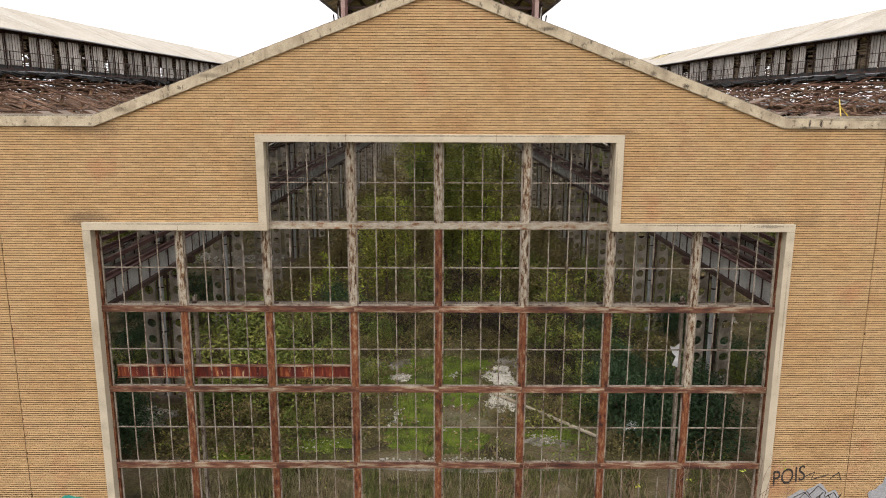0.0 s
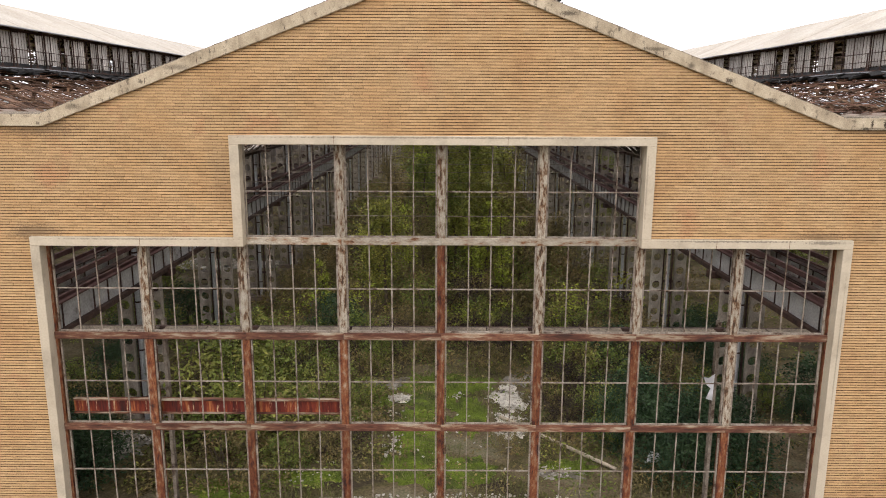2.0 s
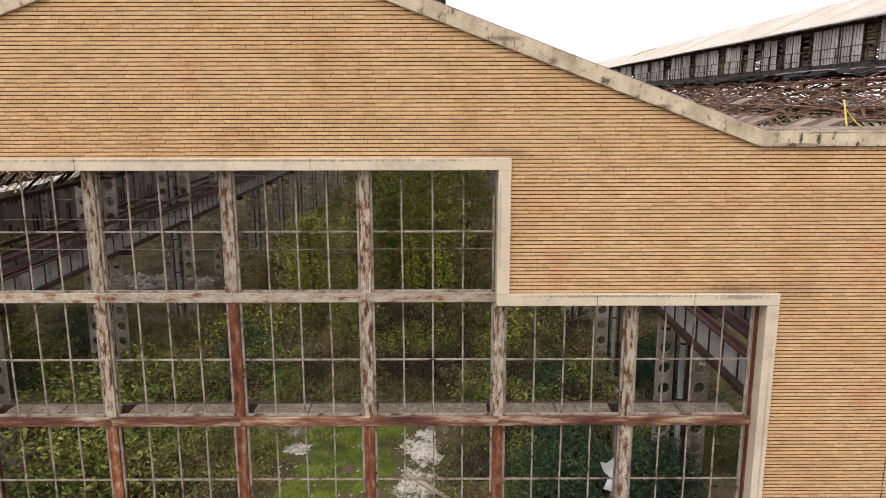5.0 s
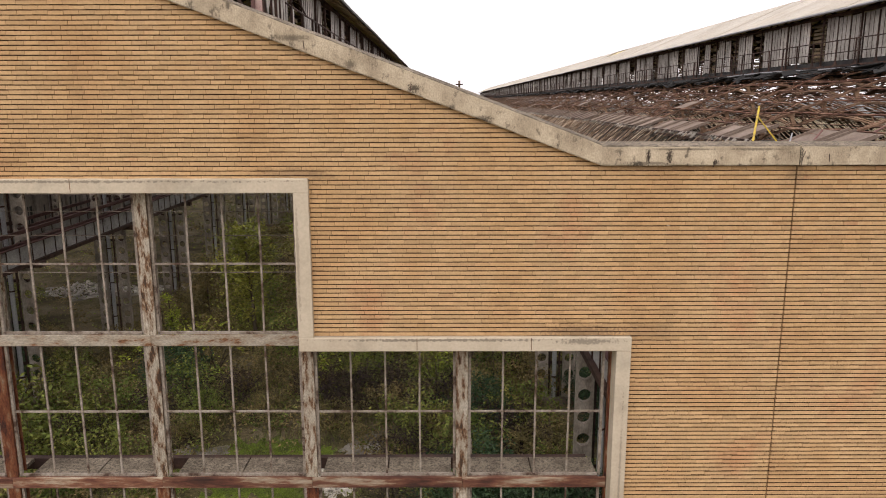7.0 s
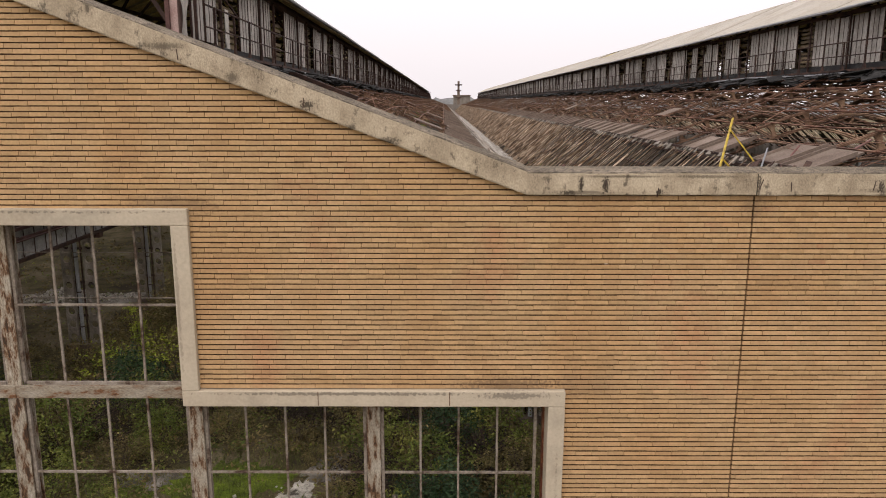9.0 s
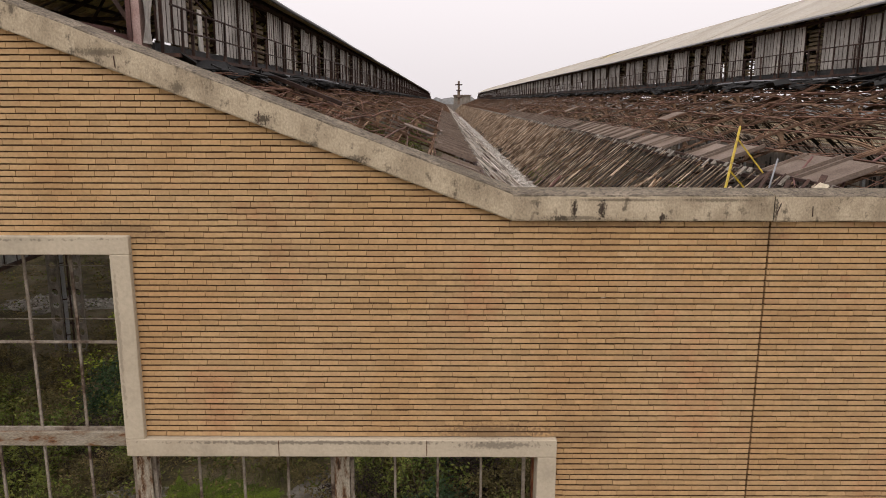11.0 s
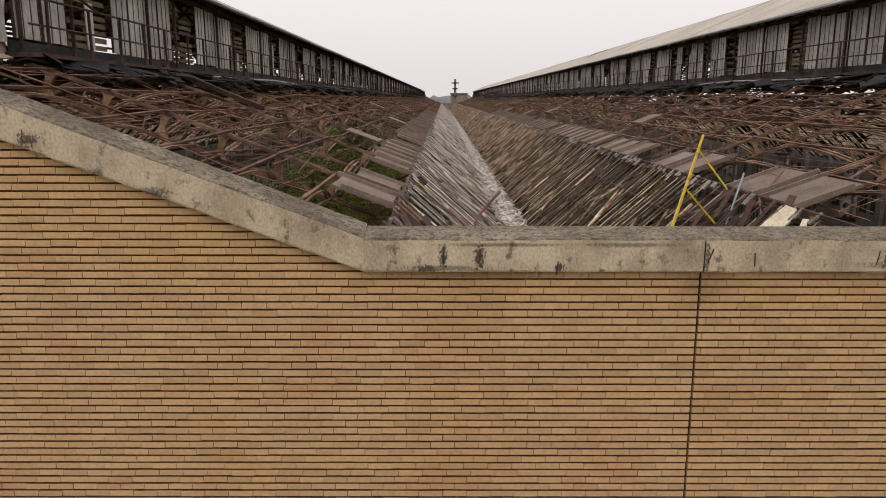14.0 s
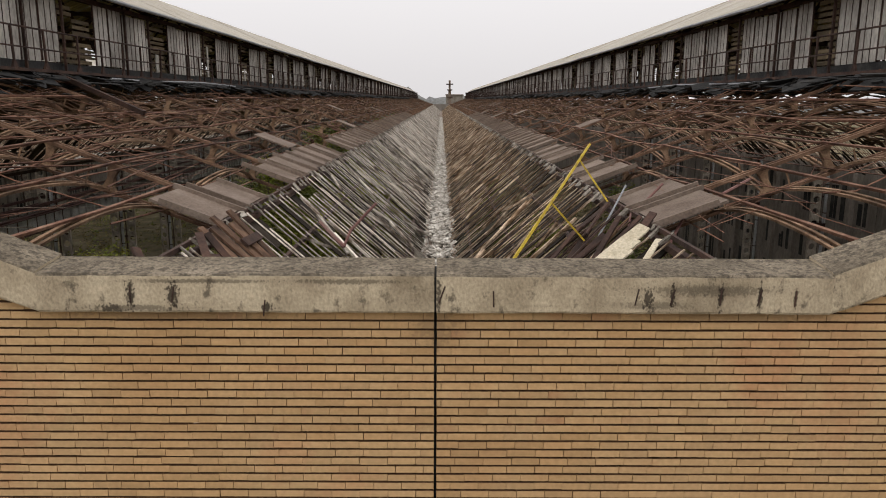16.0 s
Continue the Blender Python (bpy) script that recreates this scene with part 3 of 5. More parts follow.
# ---- roofs ----
SL = Vector((LAN_X - EDGE_X, 0, LAN_Z0 - 0.12 - EDGE_Z))
SL_LEN = SL.length
SL_D = SL / SL_LEN
SL_N = Vector((-SL_D.z, 0, SL_D.x)) * -1
ST = Vector((GUT_X - EDGE_X, 0, GUT_Z - EDGE_Z))
ST_LEN = ST.length
ST_D = ST / ST_LEN
ST_N = Vector((-ST_D.z, 0, ST_D.x))
MOD, FIRST = 6.0, 1.0                 # bay of the trussed rafters and the first of them
PURLINS = [0.08, 1.36, 2.50, 3.66, 4.85, 6.00, 7.15]
CHORD = -0.52


def on_slope(cx, s, u, y, h=0.0):
    """A point of the shallow roof: u up the slope from the edge, h above it."""
    p = Vector((EDGE_X, 0, EDGE_Z)) + SL_D * u + SL_N * h
    return (cx + s * p.x, y, p.z)


def on_steep(cx, s, v, y, h=0.0):
    """A point of the steep valley side: v down from the edge, h above it."""
    p = Vector((EDGE_X, 0, EDGE_Z)) + ST_D * v + ST_N * h
    return (cx + s * p.x, y, p.z)


def rafter_geo(g, cx, s, y):
    """Twin bars above and twin bars below, joined by the posts."""
    up = (s * SL_N.x, 0, SL_N.z)
    for dy in (-0.075, 0.075):
        g.beam(on_slope(cx, s, -0.05, y + dy, -0.02), on_slope(cx, s, SL_LEN, y + dy, -0.02), 0.045, 0.06, up)
        g.beam(on_slope(cx, s, 0.35, y + dy, CHORD), on_slope(cx, s, SL_LEN, y + dy, CHORD), 0.045, 0.055, up)
    g.beam(on_slope(cx, s, -0.05, y, -0.06), on_slope(cx, s, 0.38, y, CHORD), 0.12, 0.05, up)


def post_geo(g, cx, s, u, y):
    """A waisted plate between the chords of a rafter."""
    ring = []
    for h, w in ((-0.05, 0.15), (-0.12, 0.085), (-0.27, 0.058), (-0.41, 0.085), (CHORD + 0.02, 0.16)):
        ring.append([on_slope(cx, s, u + a * w, y + b * 0.05, h) for a, b in ((-1, -1), (1, -1), (1, 1), (-1, 1))])
    vs = [p for r in ring for p in r]
    g.add(vs, [(i * 4 + j, i * 4 + (j + 1) % 4, i * 4 + 4 + (j + 1) % 4, i * 4 + 4 + j) for i in range(4) for j in range(4)])


def arch_geo(g, cx, s, u, y, sag=0.0, n=12, twin=True):
    """A thin bowed rib from the foot of one rafter to the foot of the next, with two short hangers."""
    up = (s * SL_N.x, 0, SL_N.z)

    def place(a, du):
        return on_slope(cx, s, u + du, y + 0.08 + (MOD - 0.16) * a, CHORD + 0.03 + (0.46 - sag) * math.sin(math.pi * a) ** 0.8)
    for du in ((-0.045, 0.045) if twin else (0.0,)):
        pts = [place(i / n, du) for i in range(n + 1)]
        for p, q in zip(pts, pts[1:]):
            g.beam(p, q, 0.038, 0.042, up)
    if twin:
        for a in (0.16, 0.84):
            p = place(a, 0)
            g.beam(p, on_slope(cx, s, u, p[1], -0.01), 0.025, 0.025, (0, 1, 0))


def bar_geo(g, cx, s, u, y, sag=0.0):
    """A straight purlin bar over the bows."""
    up = (s * SL_N.x, 0, SL_N.z)
    mid = on_slope(cx, s, u, y + MOD / 2, 0.03 - sag)
    g.beam(on_slope(cx, s, u, y, 0.03), mid, 0.045, 0.04, up)
    g.beam(mid, on_slope(cx, s, u, y + MOD, 0.03), 0.045, 0.04, up)


def slab_geo(g, cx, s, u, y, length, width):
    """A thin precast slab lying up the slope."""
    mid = y + width / 2
    g.beam(on_slope(cx, s, u, mid, 0.0), on_slope(cx, s, u + length, mid, 0.012), width, 0.045, (s * SL_N.x, 0, SL_N.z))


def slab_rib_geo(g, cx, s, y, u1):
    """The upstand rib along one side of a slab."""
    g.beam(on_slope(cx, s, -0.03, y, 0.05), on_slope(cx, s, u1, y, 0.05), 0.05, 0.10, (s * SL_N.x, 0, SL_N.z))


def half_roof(cx, s, seed, hole, near_n=15, near_b=110, batten=RIB, ceiling=0.0):
    """One slope of a hall roof: edge beam, trussed rafters, bowed purlins, the slabs that are left, and the steep side of the valley."""
    r = random.Random(seed)
    roof = thing("roof_slope", "stripped concrete roof framing with bowed purlins and a battened valley side", "roof", "stripped roof slopes", "structure")
    count = int((LENGTH - FIRST) / MOD)
    rafter = Geo()
    rafter_geo(rafter, cx, s, 0.0)
    rafter = rafter.mesh("rafter", RAFTER)
    arches, bars, posts = [], [], []
    for u in PURLINS[1:]:
        row = []
        for sag in (0.0, 0.05, 0.12):
            g = Geo()
            arch_geo(g, cx, s, u, 0.0, sag)
            row.append(g.mesh("bowed_rib", POST))
        arches.append(row)
        row = []
        for sag in (0.0, 0.04, 0.09):
            g = Geo()
            bar_geo(g, cx, s, u, 0.0, sag)
            row.append(g.mesh("purlin_bar", PURLIN))
        bars.append(row)
        g = Geo()
        post_geo(g, cx, s, u, 0.0)
        posts.append(g.mesh("waisted_post", POST))
    far, far_arch = Geo(), Geo()
    far_slabs = Geo()
    for k in range(count):
        y = FIRST + k * MOD
        if k < near_n:
            part("rafter", rafter, None, roof, at=pose(0, y + r.uniform(-0.04, 0.04), r.uniform(-0.02, 0.02)))
        else:
            rafter_geo(far, cx, s, y)
        for i, u in enumerate(PURLINS[1:]):
            if k < near_n:
                part("waisted_post", posts[i], None, roof, at=pose(0, y, 0))
            else:
                post_geo(far_arch, cx, s, u, y)
            if r.random() < 0.95:
                if k < near_n:
                    part("purlin_bar", r.choice(bars[i]), None, roof, at=pose(0, y, r.uniform(-0.02, 0.02)))
                else:
                    bar_geo(far, cx, s, u, y, 0.03)
            if r.random() < 0.93:
                if k < near_n:
                    part("bowed_rib", r.choice(arches[i]), None, roof, at=pose(0, y, r.uniform(-0.02, 0.02)))
                else:
                    arch_geo(far_arch, cx, s, u, y, r.choice((0, 0.06, 0.12)), 6, False)
        # slabs lie on both sides of a rafter; farther back the gaps between them are filled too
        for q, (y0, w) in enumerate(((-1.62, 1.40), (0.16, 1.40), (1.66, 1.30), (3.02, 1.30))):
            if q == 0 and k == 0:
                continue
            for row, chance in ((0, 1.0 if 0 < k < 4 and q < 2 else 0.0 if k < 2 else 0.25 if k < 4 else 0.9), (1, 0.04 if k > 2 else 0.0), (2, 0.03 if k > 2 else 0.0), (3, 0.02)):
                if r.random() >= chance:
                    continue
                u, ln = PURLINS[row] + (0.02 if row == 0 else 0.06), r.uniform(1.08, 1.18)
                if k < near_n:
                    g = Geo()
                    slab_geo(g, cx, s, u, y + y0, ln - r.choice((0, 0, 0.15)), w)
                    part("roof_slab", g, SLAB, roof, "grey precast roof slab left in place")
                else:
                    slab_geo(far_slabs, cx, s, u, y + y0, ln, w)
                if row == 0:
                    for yr in (y + y0 + 0.02, y + y0 + w - 0.02):
                        if k < near_n:
                            g = Geo()
                            slab_rib_geo(g, cx, s, yr, ln + r.uniform(-0.05, 0.25))
                            part("slab_rib", g, SLAB, roof)
                        else:
                            slab_rib_geo(far, cx, s, yr, ln)
    part("far_framing", far, RAFTER, roof)["kind"] = "stuff"
    part("far_ribs", far_arch, POST, roof)["kind"] = "stuff"
    part("far_slabs", far_slabs, SLAB, roof)["kind"] = "stuff"
    # loose bars and laths that lie across the framing
    g = Geo()
    for _ in range(320 if near_n else 120):
        y = 4.0 + 110 * r.random() ** 1.3
        u = r.uniform(0.3, SL_LEN - 0.3)
        du, dy = r.choice(((r.uniform(-0.3, 0.3), r.uniform(3, 9)), (r.uniform(-0.8, 0.8), r.uniform(2, 6)), (r.uniform(1, 3.0), r.uniform(-1.5, 1.5))))
        a = on_slope(cx, s, u, y, r.uniform(-0.3, 0.12))
        b = on_slope(cx, s, min(u + du, SL_LEN), y + dy, r.uniform(-0.3, 0.2))
        g.tube([a, Vector(a).lerp(Vector(b), 0.5) + Vector((0, 0, r.uniform(-0.12, 0.04))), b], r.uniform(0.006, 0.018), 4)
    # long thin wires strung from rafter to rafter
    for u in (0.7, 1.9, 2.1, 3.1, 4.2, 4.4, 5.4, 6.6):
        y = 1.0
        while y < 110:
            ln = MOD * r.choice((1, 1, 2, 3))
            if r.random() < 0.6:
                h0, h1 = r.uniform(-0.5, 0.02), r.uniform(-0.5, 0.02)
                g.tube([on_slope(cx, s, u + 0.1 * math.sin(q * 2 + y), y + ln * q / 4, h0 + (h1 - h0) * q / 4 - 0.08 * math.sin(math.pi * q / 4)) for q in range(5)], r.uniform(0.006, 0.011), 4)
            y += ln
    part("loose_bars", g, PURLIN, roof)["kind"] = "stuff"
    # ceiling remains hung below the framing
    g = Geo()
    for _ in range(60):
        y = (14 if near_n else 1.5) + (190 if near_n else 110) * r.random()
        u = r.uniform(0.2, SL_LEN - 0.2)
        w, ln = r.uniform(0.15, 0.6), r.uniform(0.4, 1.6)
        h = r.uniform(-0.62, -0.5)
        g.beam(on_slope(cx, s, u, y, h), on_slope(cx, s, u + r.uniform(-0.2, 0.2), y + ln, h - r.uniform(0, 0.3)), w, 0.03)
    for _ in range(260):
        y, u = 7.5 + 90 * r.random() ** 1.3, r.uniform(SL_LEN - 2.2, SL_LEN - 0.1)
        g.beam(on_slope(cx, s, u, y, r.uniform(-0.5, -0.25)), on_slope(cx, s, u + r.uniform(-0.3, 0.3), y + r.uniform(0.6, 2.2), r.uniform(-0.6, -0.35)), r.uniform(0.06, 0.4), 0.025)
    if ceiling:
        y = 0.8
        while y < 90:
            w = r.uniform(0.2, 0.34)
            u = r.uniform(0.0, 0.4)
            while u < SL_LEN - 0.2:
                ln = r.uniform(0.6, 1.8)
                if r.random() < ceiling:
                    h = r.uniform(-0.66, -0.58)
                    g.beam(on_slope(cx, s, u, y, h), on_slope(cx, s, min(u + ln, SL_LEN), y + r.uniform(-0.1, 0.1), h + r.uniform(-0.06, 0.06)), w, 0.025, (s * SL_N.x, 0, SL_N.z))
                u += ln
            y += w
    part("hung_scraps", g, RAFTER, roof)["kind"] = "stuff"
    # edge beam with scraps
    g = Geo()
    g.beam(on_slope(cx, s, 0, 0.45, 0.03), on_slope(cx, s, 0, LENGTH, 0.03), 0.06, 0.07)
    g.beam(on_steep(cx, s, 0.12, 0.45, -0.10), on_steep(cx, s, 0.12, LENGTH, -0.10), 0.12, 0.10)
    part("edge_beam", g, IRON, roof, "rusted edge beam")
    g = Geo()
    y = 0.6
    while y < 160:
        w = r.uniform(0.04, 0.18)
        if r.random() < 0.6:
            g.beam(on_slope(cx, s, r.uniform(-0.02, 0.06), y, 0.07), on_steep(cx, s, r.uniform(0.06, 0.28), y + r.uniform(-0.08, 0.08), 0.05), w, r.uniform(0.02, 0.05))
        y += w + r.uniform(0.05, 0.35)
    part("mortar_scraps", g, CRUMB, roof)["kind"] = "stuff"
    # battens down the valley side
    step = 0.34
    kinds = []
    for v0, v1, h in ((0.05, ST_LEN, 0.05), (0.15, ST_LEN - 0.1, 0.06), (0.05, ST_LEN - 0.6, 0.05), (0.5, ST_LEN, 0.04)):
        g = Geo()
        g.beam(on_steep(cx, s, v0, 0, h), on_steep(cx, s, v1, 0, h), 0.036, 0.020, (s * ST_N.x, 0, ST_N.z))
        kinds.append(g.mesh("batten", batten))
    far, deck = Geo(), Geo()
    n_far = int((LENGTH - 0.6) / step)
    for k in range(n_far):
        y = 0.6 + k * step
        if k < near_b:
            if r.random() < 0.94:
                part("batten", r.choice(kinds), None, roof, at=pose(0, y + r.uniform(-0.04, 0.04), r.uniform(-0.03, 0.02), 0, 0, r.uniform(-0.25, 0.25) if k > 40 else 0))
        else:
            v0 = r.choice((0.05, 0.2))
            far.beam(on_steep(cx, s, v0, y, 0.05), on_steep(cx, s, ST_LEN - r.choice((0, 0.1, 0.5)), y + r.uniform(-0.05, 0.05), 0.05), 0.05, 0.03, (s * ST_N.x, 0, ST_N.z))
        v = 0.15
        while v < ST_LEN - 0.1:
            ln = r.uniform(0.7, 1.9)
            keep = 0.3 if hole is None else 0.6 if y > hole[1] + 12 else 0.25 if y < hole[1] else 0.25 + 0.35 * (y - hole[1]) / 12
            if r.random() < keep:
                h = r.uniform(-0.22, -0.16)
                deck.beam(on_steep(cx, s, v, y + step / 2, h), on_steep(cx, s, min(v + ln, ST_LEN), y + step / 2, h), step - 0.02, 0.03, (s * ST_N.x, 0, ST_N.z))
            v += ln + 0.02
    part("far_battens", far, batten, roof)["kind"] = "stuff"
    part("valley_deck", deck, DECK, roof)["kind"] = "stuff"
    # long timbers laid along the valley side
    g = Geo()
    for v in (1.1, 2.3, 3.5):
        y = 0.8
        while y < 200:
            ln = r.uniform(3, 8)
            g.beam(on_steep(cx, s, v, y, -0.04), on_steep(cx, s, v, y + ln, -0.04), 0.08, 0.06)
            y += ln + r.uniform(0, 0.5)
    part("valley_purlins", g, IRON, roof)
    # loose battens lying at a slant
    g = Geo()
    for _ in range(70):
        y = 1.0 + 70 * r.random() ** 1.4
        v = r.uniform(0.3, 3.2)
        g.beam(on_steep(cx, s, v, y, 0.14), on_steep(cx, s, min(v + r.uniform(0.5, 1.6), ST_LEN), y + r.uniform(-1.2, 1.2), 0.15), 0.06, 0.05)
    part("loose_battens", g, batten, roof)["kind"] = "stuff"
    return roof


roof_a = half_roof(0.0, 1, 11, (0, 11), batten=RIB_PALE)
roof_b = half_roof(BAY, -1, 23, (0, 2))
roof_c = half_roof(0.0, -1, 37, None, 0, 0)
roof_d = half_roof(-BAY, 1, 41, None, 0, 0, ceiling=0.9)
roof_e = half_roof(BAY, 1, 43, None, 0, 0, ceiling=0.3)
copy_thing(roof_c, Matrix.Translation((-BAY, 0, 0)))

# ---- valley gutters ----
for cx in (15.0, -15.0):
    r = random.Random(int(cx) + 70)
    gutter = thing("valley_gutter", "concrete valley gutter choked with pale rubble", "gutter", "valley gutters", "structure")
    g = Geo().box(cx - 0.44, cx + 0.44, 0.57, LENGTH, 12.45, 12.6)
    g.box(cx - 0.50, cx - 0.44, 0.57, LENGTH, 12.45, 12.72).box(cx + 0.44, cx + 0.50, 0.57, LENGTH, 12.45, 12.72)
    part("trough", g, SLAB, gutter)
    g = Geo()
    for _ in range(8000):
        y = 0.5 + 200 * r.random() ** 1.6
        p = Vector((cx + max(-0.48, min(0.48, r.gauss(0, 0.24))), y, 12.63 + r.uniform(0, 0.14)))
        d = Vector((r.uniform(-1, 1), r.uniform(-1, 1), r.uniform(-0.4, 0.4))).normalized() * r.uniform(0.04, 0.17)
        g.beam(p - d, p + d, r.uniform(0.05, 0.16), r.uniform(0.02, 0.06), (r.uniform(-0.5, 0.5), r.uniform(-0.5, 0.5), 1))
    part("rubble", g, RUBBLE, gutter, "pale broken rubble")["kind"] = "stuff"

# ---- lanterns ----


def lantern(cx, seed, period, first, gap, count):
    r = random.Random(seed)
    lan = thing("roof_lantern", "long roof lantern with grey sheet walls, gaps and a cream roof", "roof lantern", "roof lanterns", "structure")
    n_mod = int((LENGTH - FRONT) / period)
    sheet_kinds = []
    for hgt, w in ((1.86, 0.93), (1.88, 0.90), (1.80, 0.93)):
        g = Geo().box(-0.015, 0.015, 0.02, w, 0, hgt)
        for yy in (0.03, 0.33, 0.62, w - 0.012):
            g.box(-0.024, 0.024, yy - 0.014, yy + 0.014, 0.0, hgt)
        me = g.mesh("sheet", SHEET)
        me.materials.append(IRON)
        for p in me.polygons:
            p.material_index = 1 if p.index >= 6 else 0
        sheet_kinds.append(me)
    FOOT = LAN_Z0 + 0.22
    far_sheets, far_posts = Geo(), Geo()
    post_mesh = Geo().box(-0.035, 0.035, -0.03, 0.03, -0.1, 2.1).box(-0.12, 0.12, -0.12, 0.12, -0.1, -0.04).mesh("post", IRON)
    rail_post = Geo().box(-0.025, 0.025, -0.025, 0.025, -0.05, 1.05)
    rail_post.add([(-0.03, -0.16, -0.05), (0.03, -0.16, -0.05), (0.03, 0.16, -0.05), (-0.03, 0.16, -0.05), (-0.03, -0.02, 0.2), (0.03, -0.02, 0.2), (0.03, 0.02, 0.2), (-0.03, 0.02, 0.2)],
                  [(0, 1, 5, 4), (1, 2, 6, 5), (2, 3, 7, 6), (3, 0, 4, 7), (4, 5, 6, 7)])
    rail_post = rail_post.mesh("rail_post", IRON)
    slats = Geo()
    for s in (-1, 1):
        x = cx + s * LAN_X
        wide = (period - gap) / count
        for k in range(-1, n_mod):
            # an open stretch, then a panel of sheets
            y = first + period * k
            for j in range(-2, count):
                yy = y + gap + j * wide if j >= 0 else y + gap + j * gap / 2
                if yy < FRONT:
                    continue
                if j < 0 or r.random() < 0.04:
                    for zz in [0.24 + 0.17 * q for q in range(11)]:
                        if r.random() < (0.96 if k < 3 and s < 0 else 0.62 if zz > 0.5 else 0.9):
                            slats.box(x - s * 0.15 - 0.02, x - s * 0.15 + 0.02, yy, yy + (gap / 2 if j < 0 else wide), LAN_Z0 + zz, LAN_Z0 + zz + 0.11)
                    if r.random() < 0.35:
                        a = r.uniform(0, 0.4)
                        far_sheets.box(x - s * 0.1 - 0.012, x - s * 0.1 + 0.012, yy + a, yy + a + r.uniform(0.2, 0.4), FOOT, FOOT + r.uniform(0.5, 1.5))
                    continue
                dz, lean = r.uniform(-0.03, 0.03), (r.uniform(-1, 1) if r.random() < 0.9 else r.uniform(-5, 5))
                if k < 15:
                    part("sheet", r.choice(sheet_kinds), None, lan, at=pose(x, yy, FOOT + dz, lean * 0.6, 0, lean) @ Matrix.Diagonal((1, wide / 0.95, 1, 1)))
                else:
                    far_sheets.box(x - 0.02, x + 0.02, yy, yy + wide - 0.04, FOOT + dz, LAN_Z1)
            for yy in (y, y + gap + wide * (count // 2)):
                if yy < FRONT:
                    continue
                if k < 15:
                    part("post", post_mesh, None, lan, at=pose(x + s * 0.11, yy + 0.05, LAN_Z0))
                else:
                    far_posts.box(x + s * 0.11 - 0.06, x + s * 0.11 + 0.06, yy, yy + 0.1, LAN_Z0 - 0.1, LAN_Z1)
            for q in range(round(period / 1.5)):
                if y + 0.2 + 1.5 * q < FRONT:
                    continue
                if k < 12:
                    part("rail_post", rail_post, None, lan, at=pose(x + s * 0.42, y + 0.2 + 1.5 * q, LAN_Z0 - 0.05, 0, r.uniform(-2, 2)))
                else:
                    far_posts.box(x + s * 0.42 - 0.025, x + s * 0.42 + 0.025, y + 1.5 * q, y + 1.5 * q + 0.05, LAN_Z0 - 0.1, LAN_Z0 + 1.0)
        for zz, rr in ((0.48, 0.022), (0.98, 0.026)):
            part("hand_rail", Geo().tube([(x + s * 0.42, FRONT + i * 4.0, LAN_Z0 + zz + 0.012 * math.sin(i * 1.9 + zz)) for i in range(int((LENGTH - FRONT) / 4.0) + 1)], rr, 5), IRON, lan)
        part("sill", Geo().box(x - 0.08, x + 0.55 * s if s > 0 else x + 0.08, FRONT, LENGTH, LAN_Z0 - 0.12, LAN_Z0 - 0.04) if s > 0
             else Geo().box(x - 0.55, x + 0.08, FRONT, LENGTH, LAN_Z0 - 0.12, LAN_Z0 - 0.04), IRON, lan)
        part("foot_board", Geo().box(x - 0.03, x + 0.03, FRONT, LENGTH, LAN_Z0 - 0.04, FOOT - 0.03), TAR, lan, "black upstand below the sheets")
        part("eave_beam", Geo().box(x - 0.09, x + 0.09, FRONT, LENGTH, LAN_Z1 - 0.03, LAN_Z1 + 0.10), IRON, lan)
        # felt and flashing torn loose at the foot
        g = Geo()
        y = FRONT
        while y < 220:
            ln = r.uniform(0.12, 0.7)
            a = (x + s * r.uniform(0.2, 0.5), y, LAN_Z0 - 0.14 + r.uniform(-0.08, 0.03))
            b = (x + s * r.uniform(0.6, 1.35), y + r.uniform(-0.9, 0.9), LAN_Z0 - r.uniform(0.25, 0.55))
            g.beam(a, b, ln, 0.03, (r.uniform(-0.3, 0.3), r.uniform(-0.5, 0.5), 1))
            if r.random() < 0.5:
                g.tube([(x + s * r.uniform(0.5, 1.2), y, LAN_Z0 - r.uniform(0.15, 0.4)), (x + s * r.uniform(0.5, 1.4), y + r.uniform(0.6, 2.5), LAN_Z0 - r.uniform(0.15, 0.45))], r.uniform(0.015, 0.035), 4)
            y += ln * r.uniform(0.5, 1.1)
        part("felt_flashing", g, TAR, lan, "torn black felt flashing")["kind"] = "stuff"
        pts = [(x + s * (0.72 + 0.05 * math.sin(i * 0.7)), FRONT + 1 + i * 3.0, LAN_Z0 - 0.16 + 0.05 * math.sin(i * 1.3)) for i in range(3, 9)]
        part("pipe", Geo().tube(pts, 0.04, 6), PIPE, lan, "pale pipe along the lantern foot")
        # roof sheets, boards under them
        x_e, z_e = LAN_X + 0.72, LAN_Z1 + 0.10
        for k in range(int((LENGTH - FRONT + 0.5) / 3.0)):
            y = FRONT - 0.6 + 3.0 * k
            if k in (22, 23) and s < 0:
                x_lo = 1.6
            else:
                x_lo = 0.0
            dz = r.uniform(-0.012, 0.012)
            zt = lambda q: z_e + (LAN_TOP - z_e) * (1 - q / x_e) + dz
            x_hi = x_e + r.uniform(-0.04, 0.05)
            g = Geo()
            vs = [(cx + s * q, yy, zt(q) + t) for yy in (y + 0.008, y + 2.992) for q, t in ((x_lo, 0), (x_hi, 0), (x_hi, 0.05), (x_lo, 0.05))]
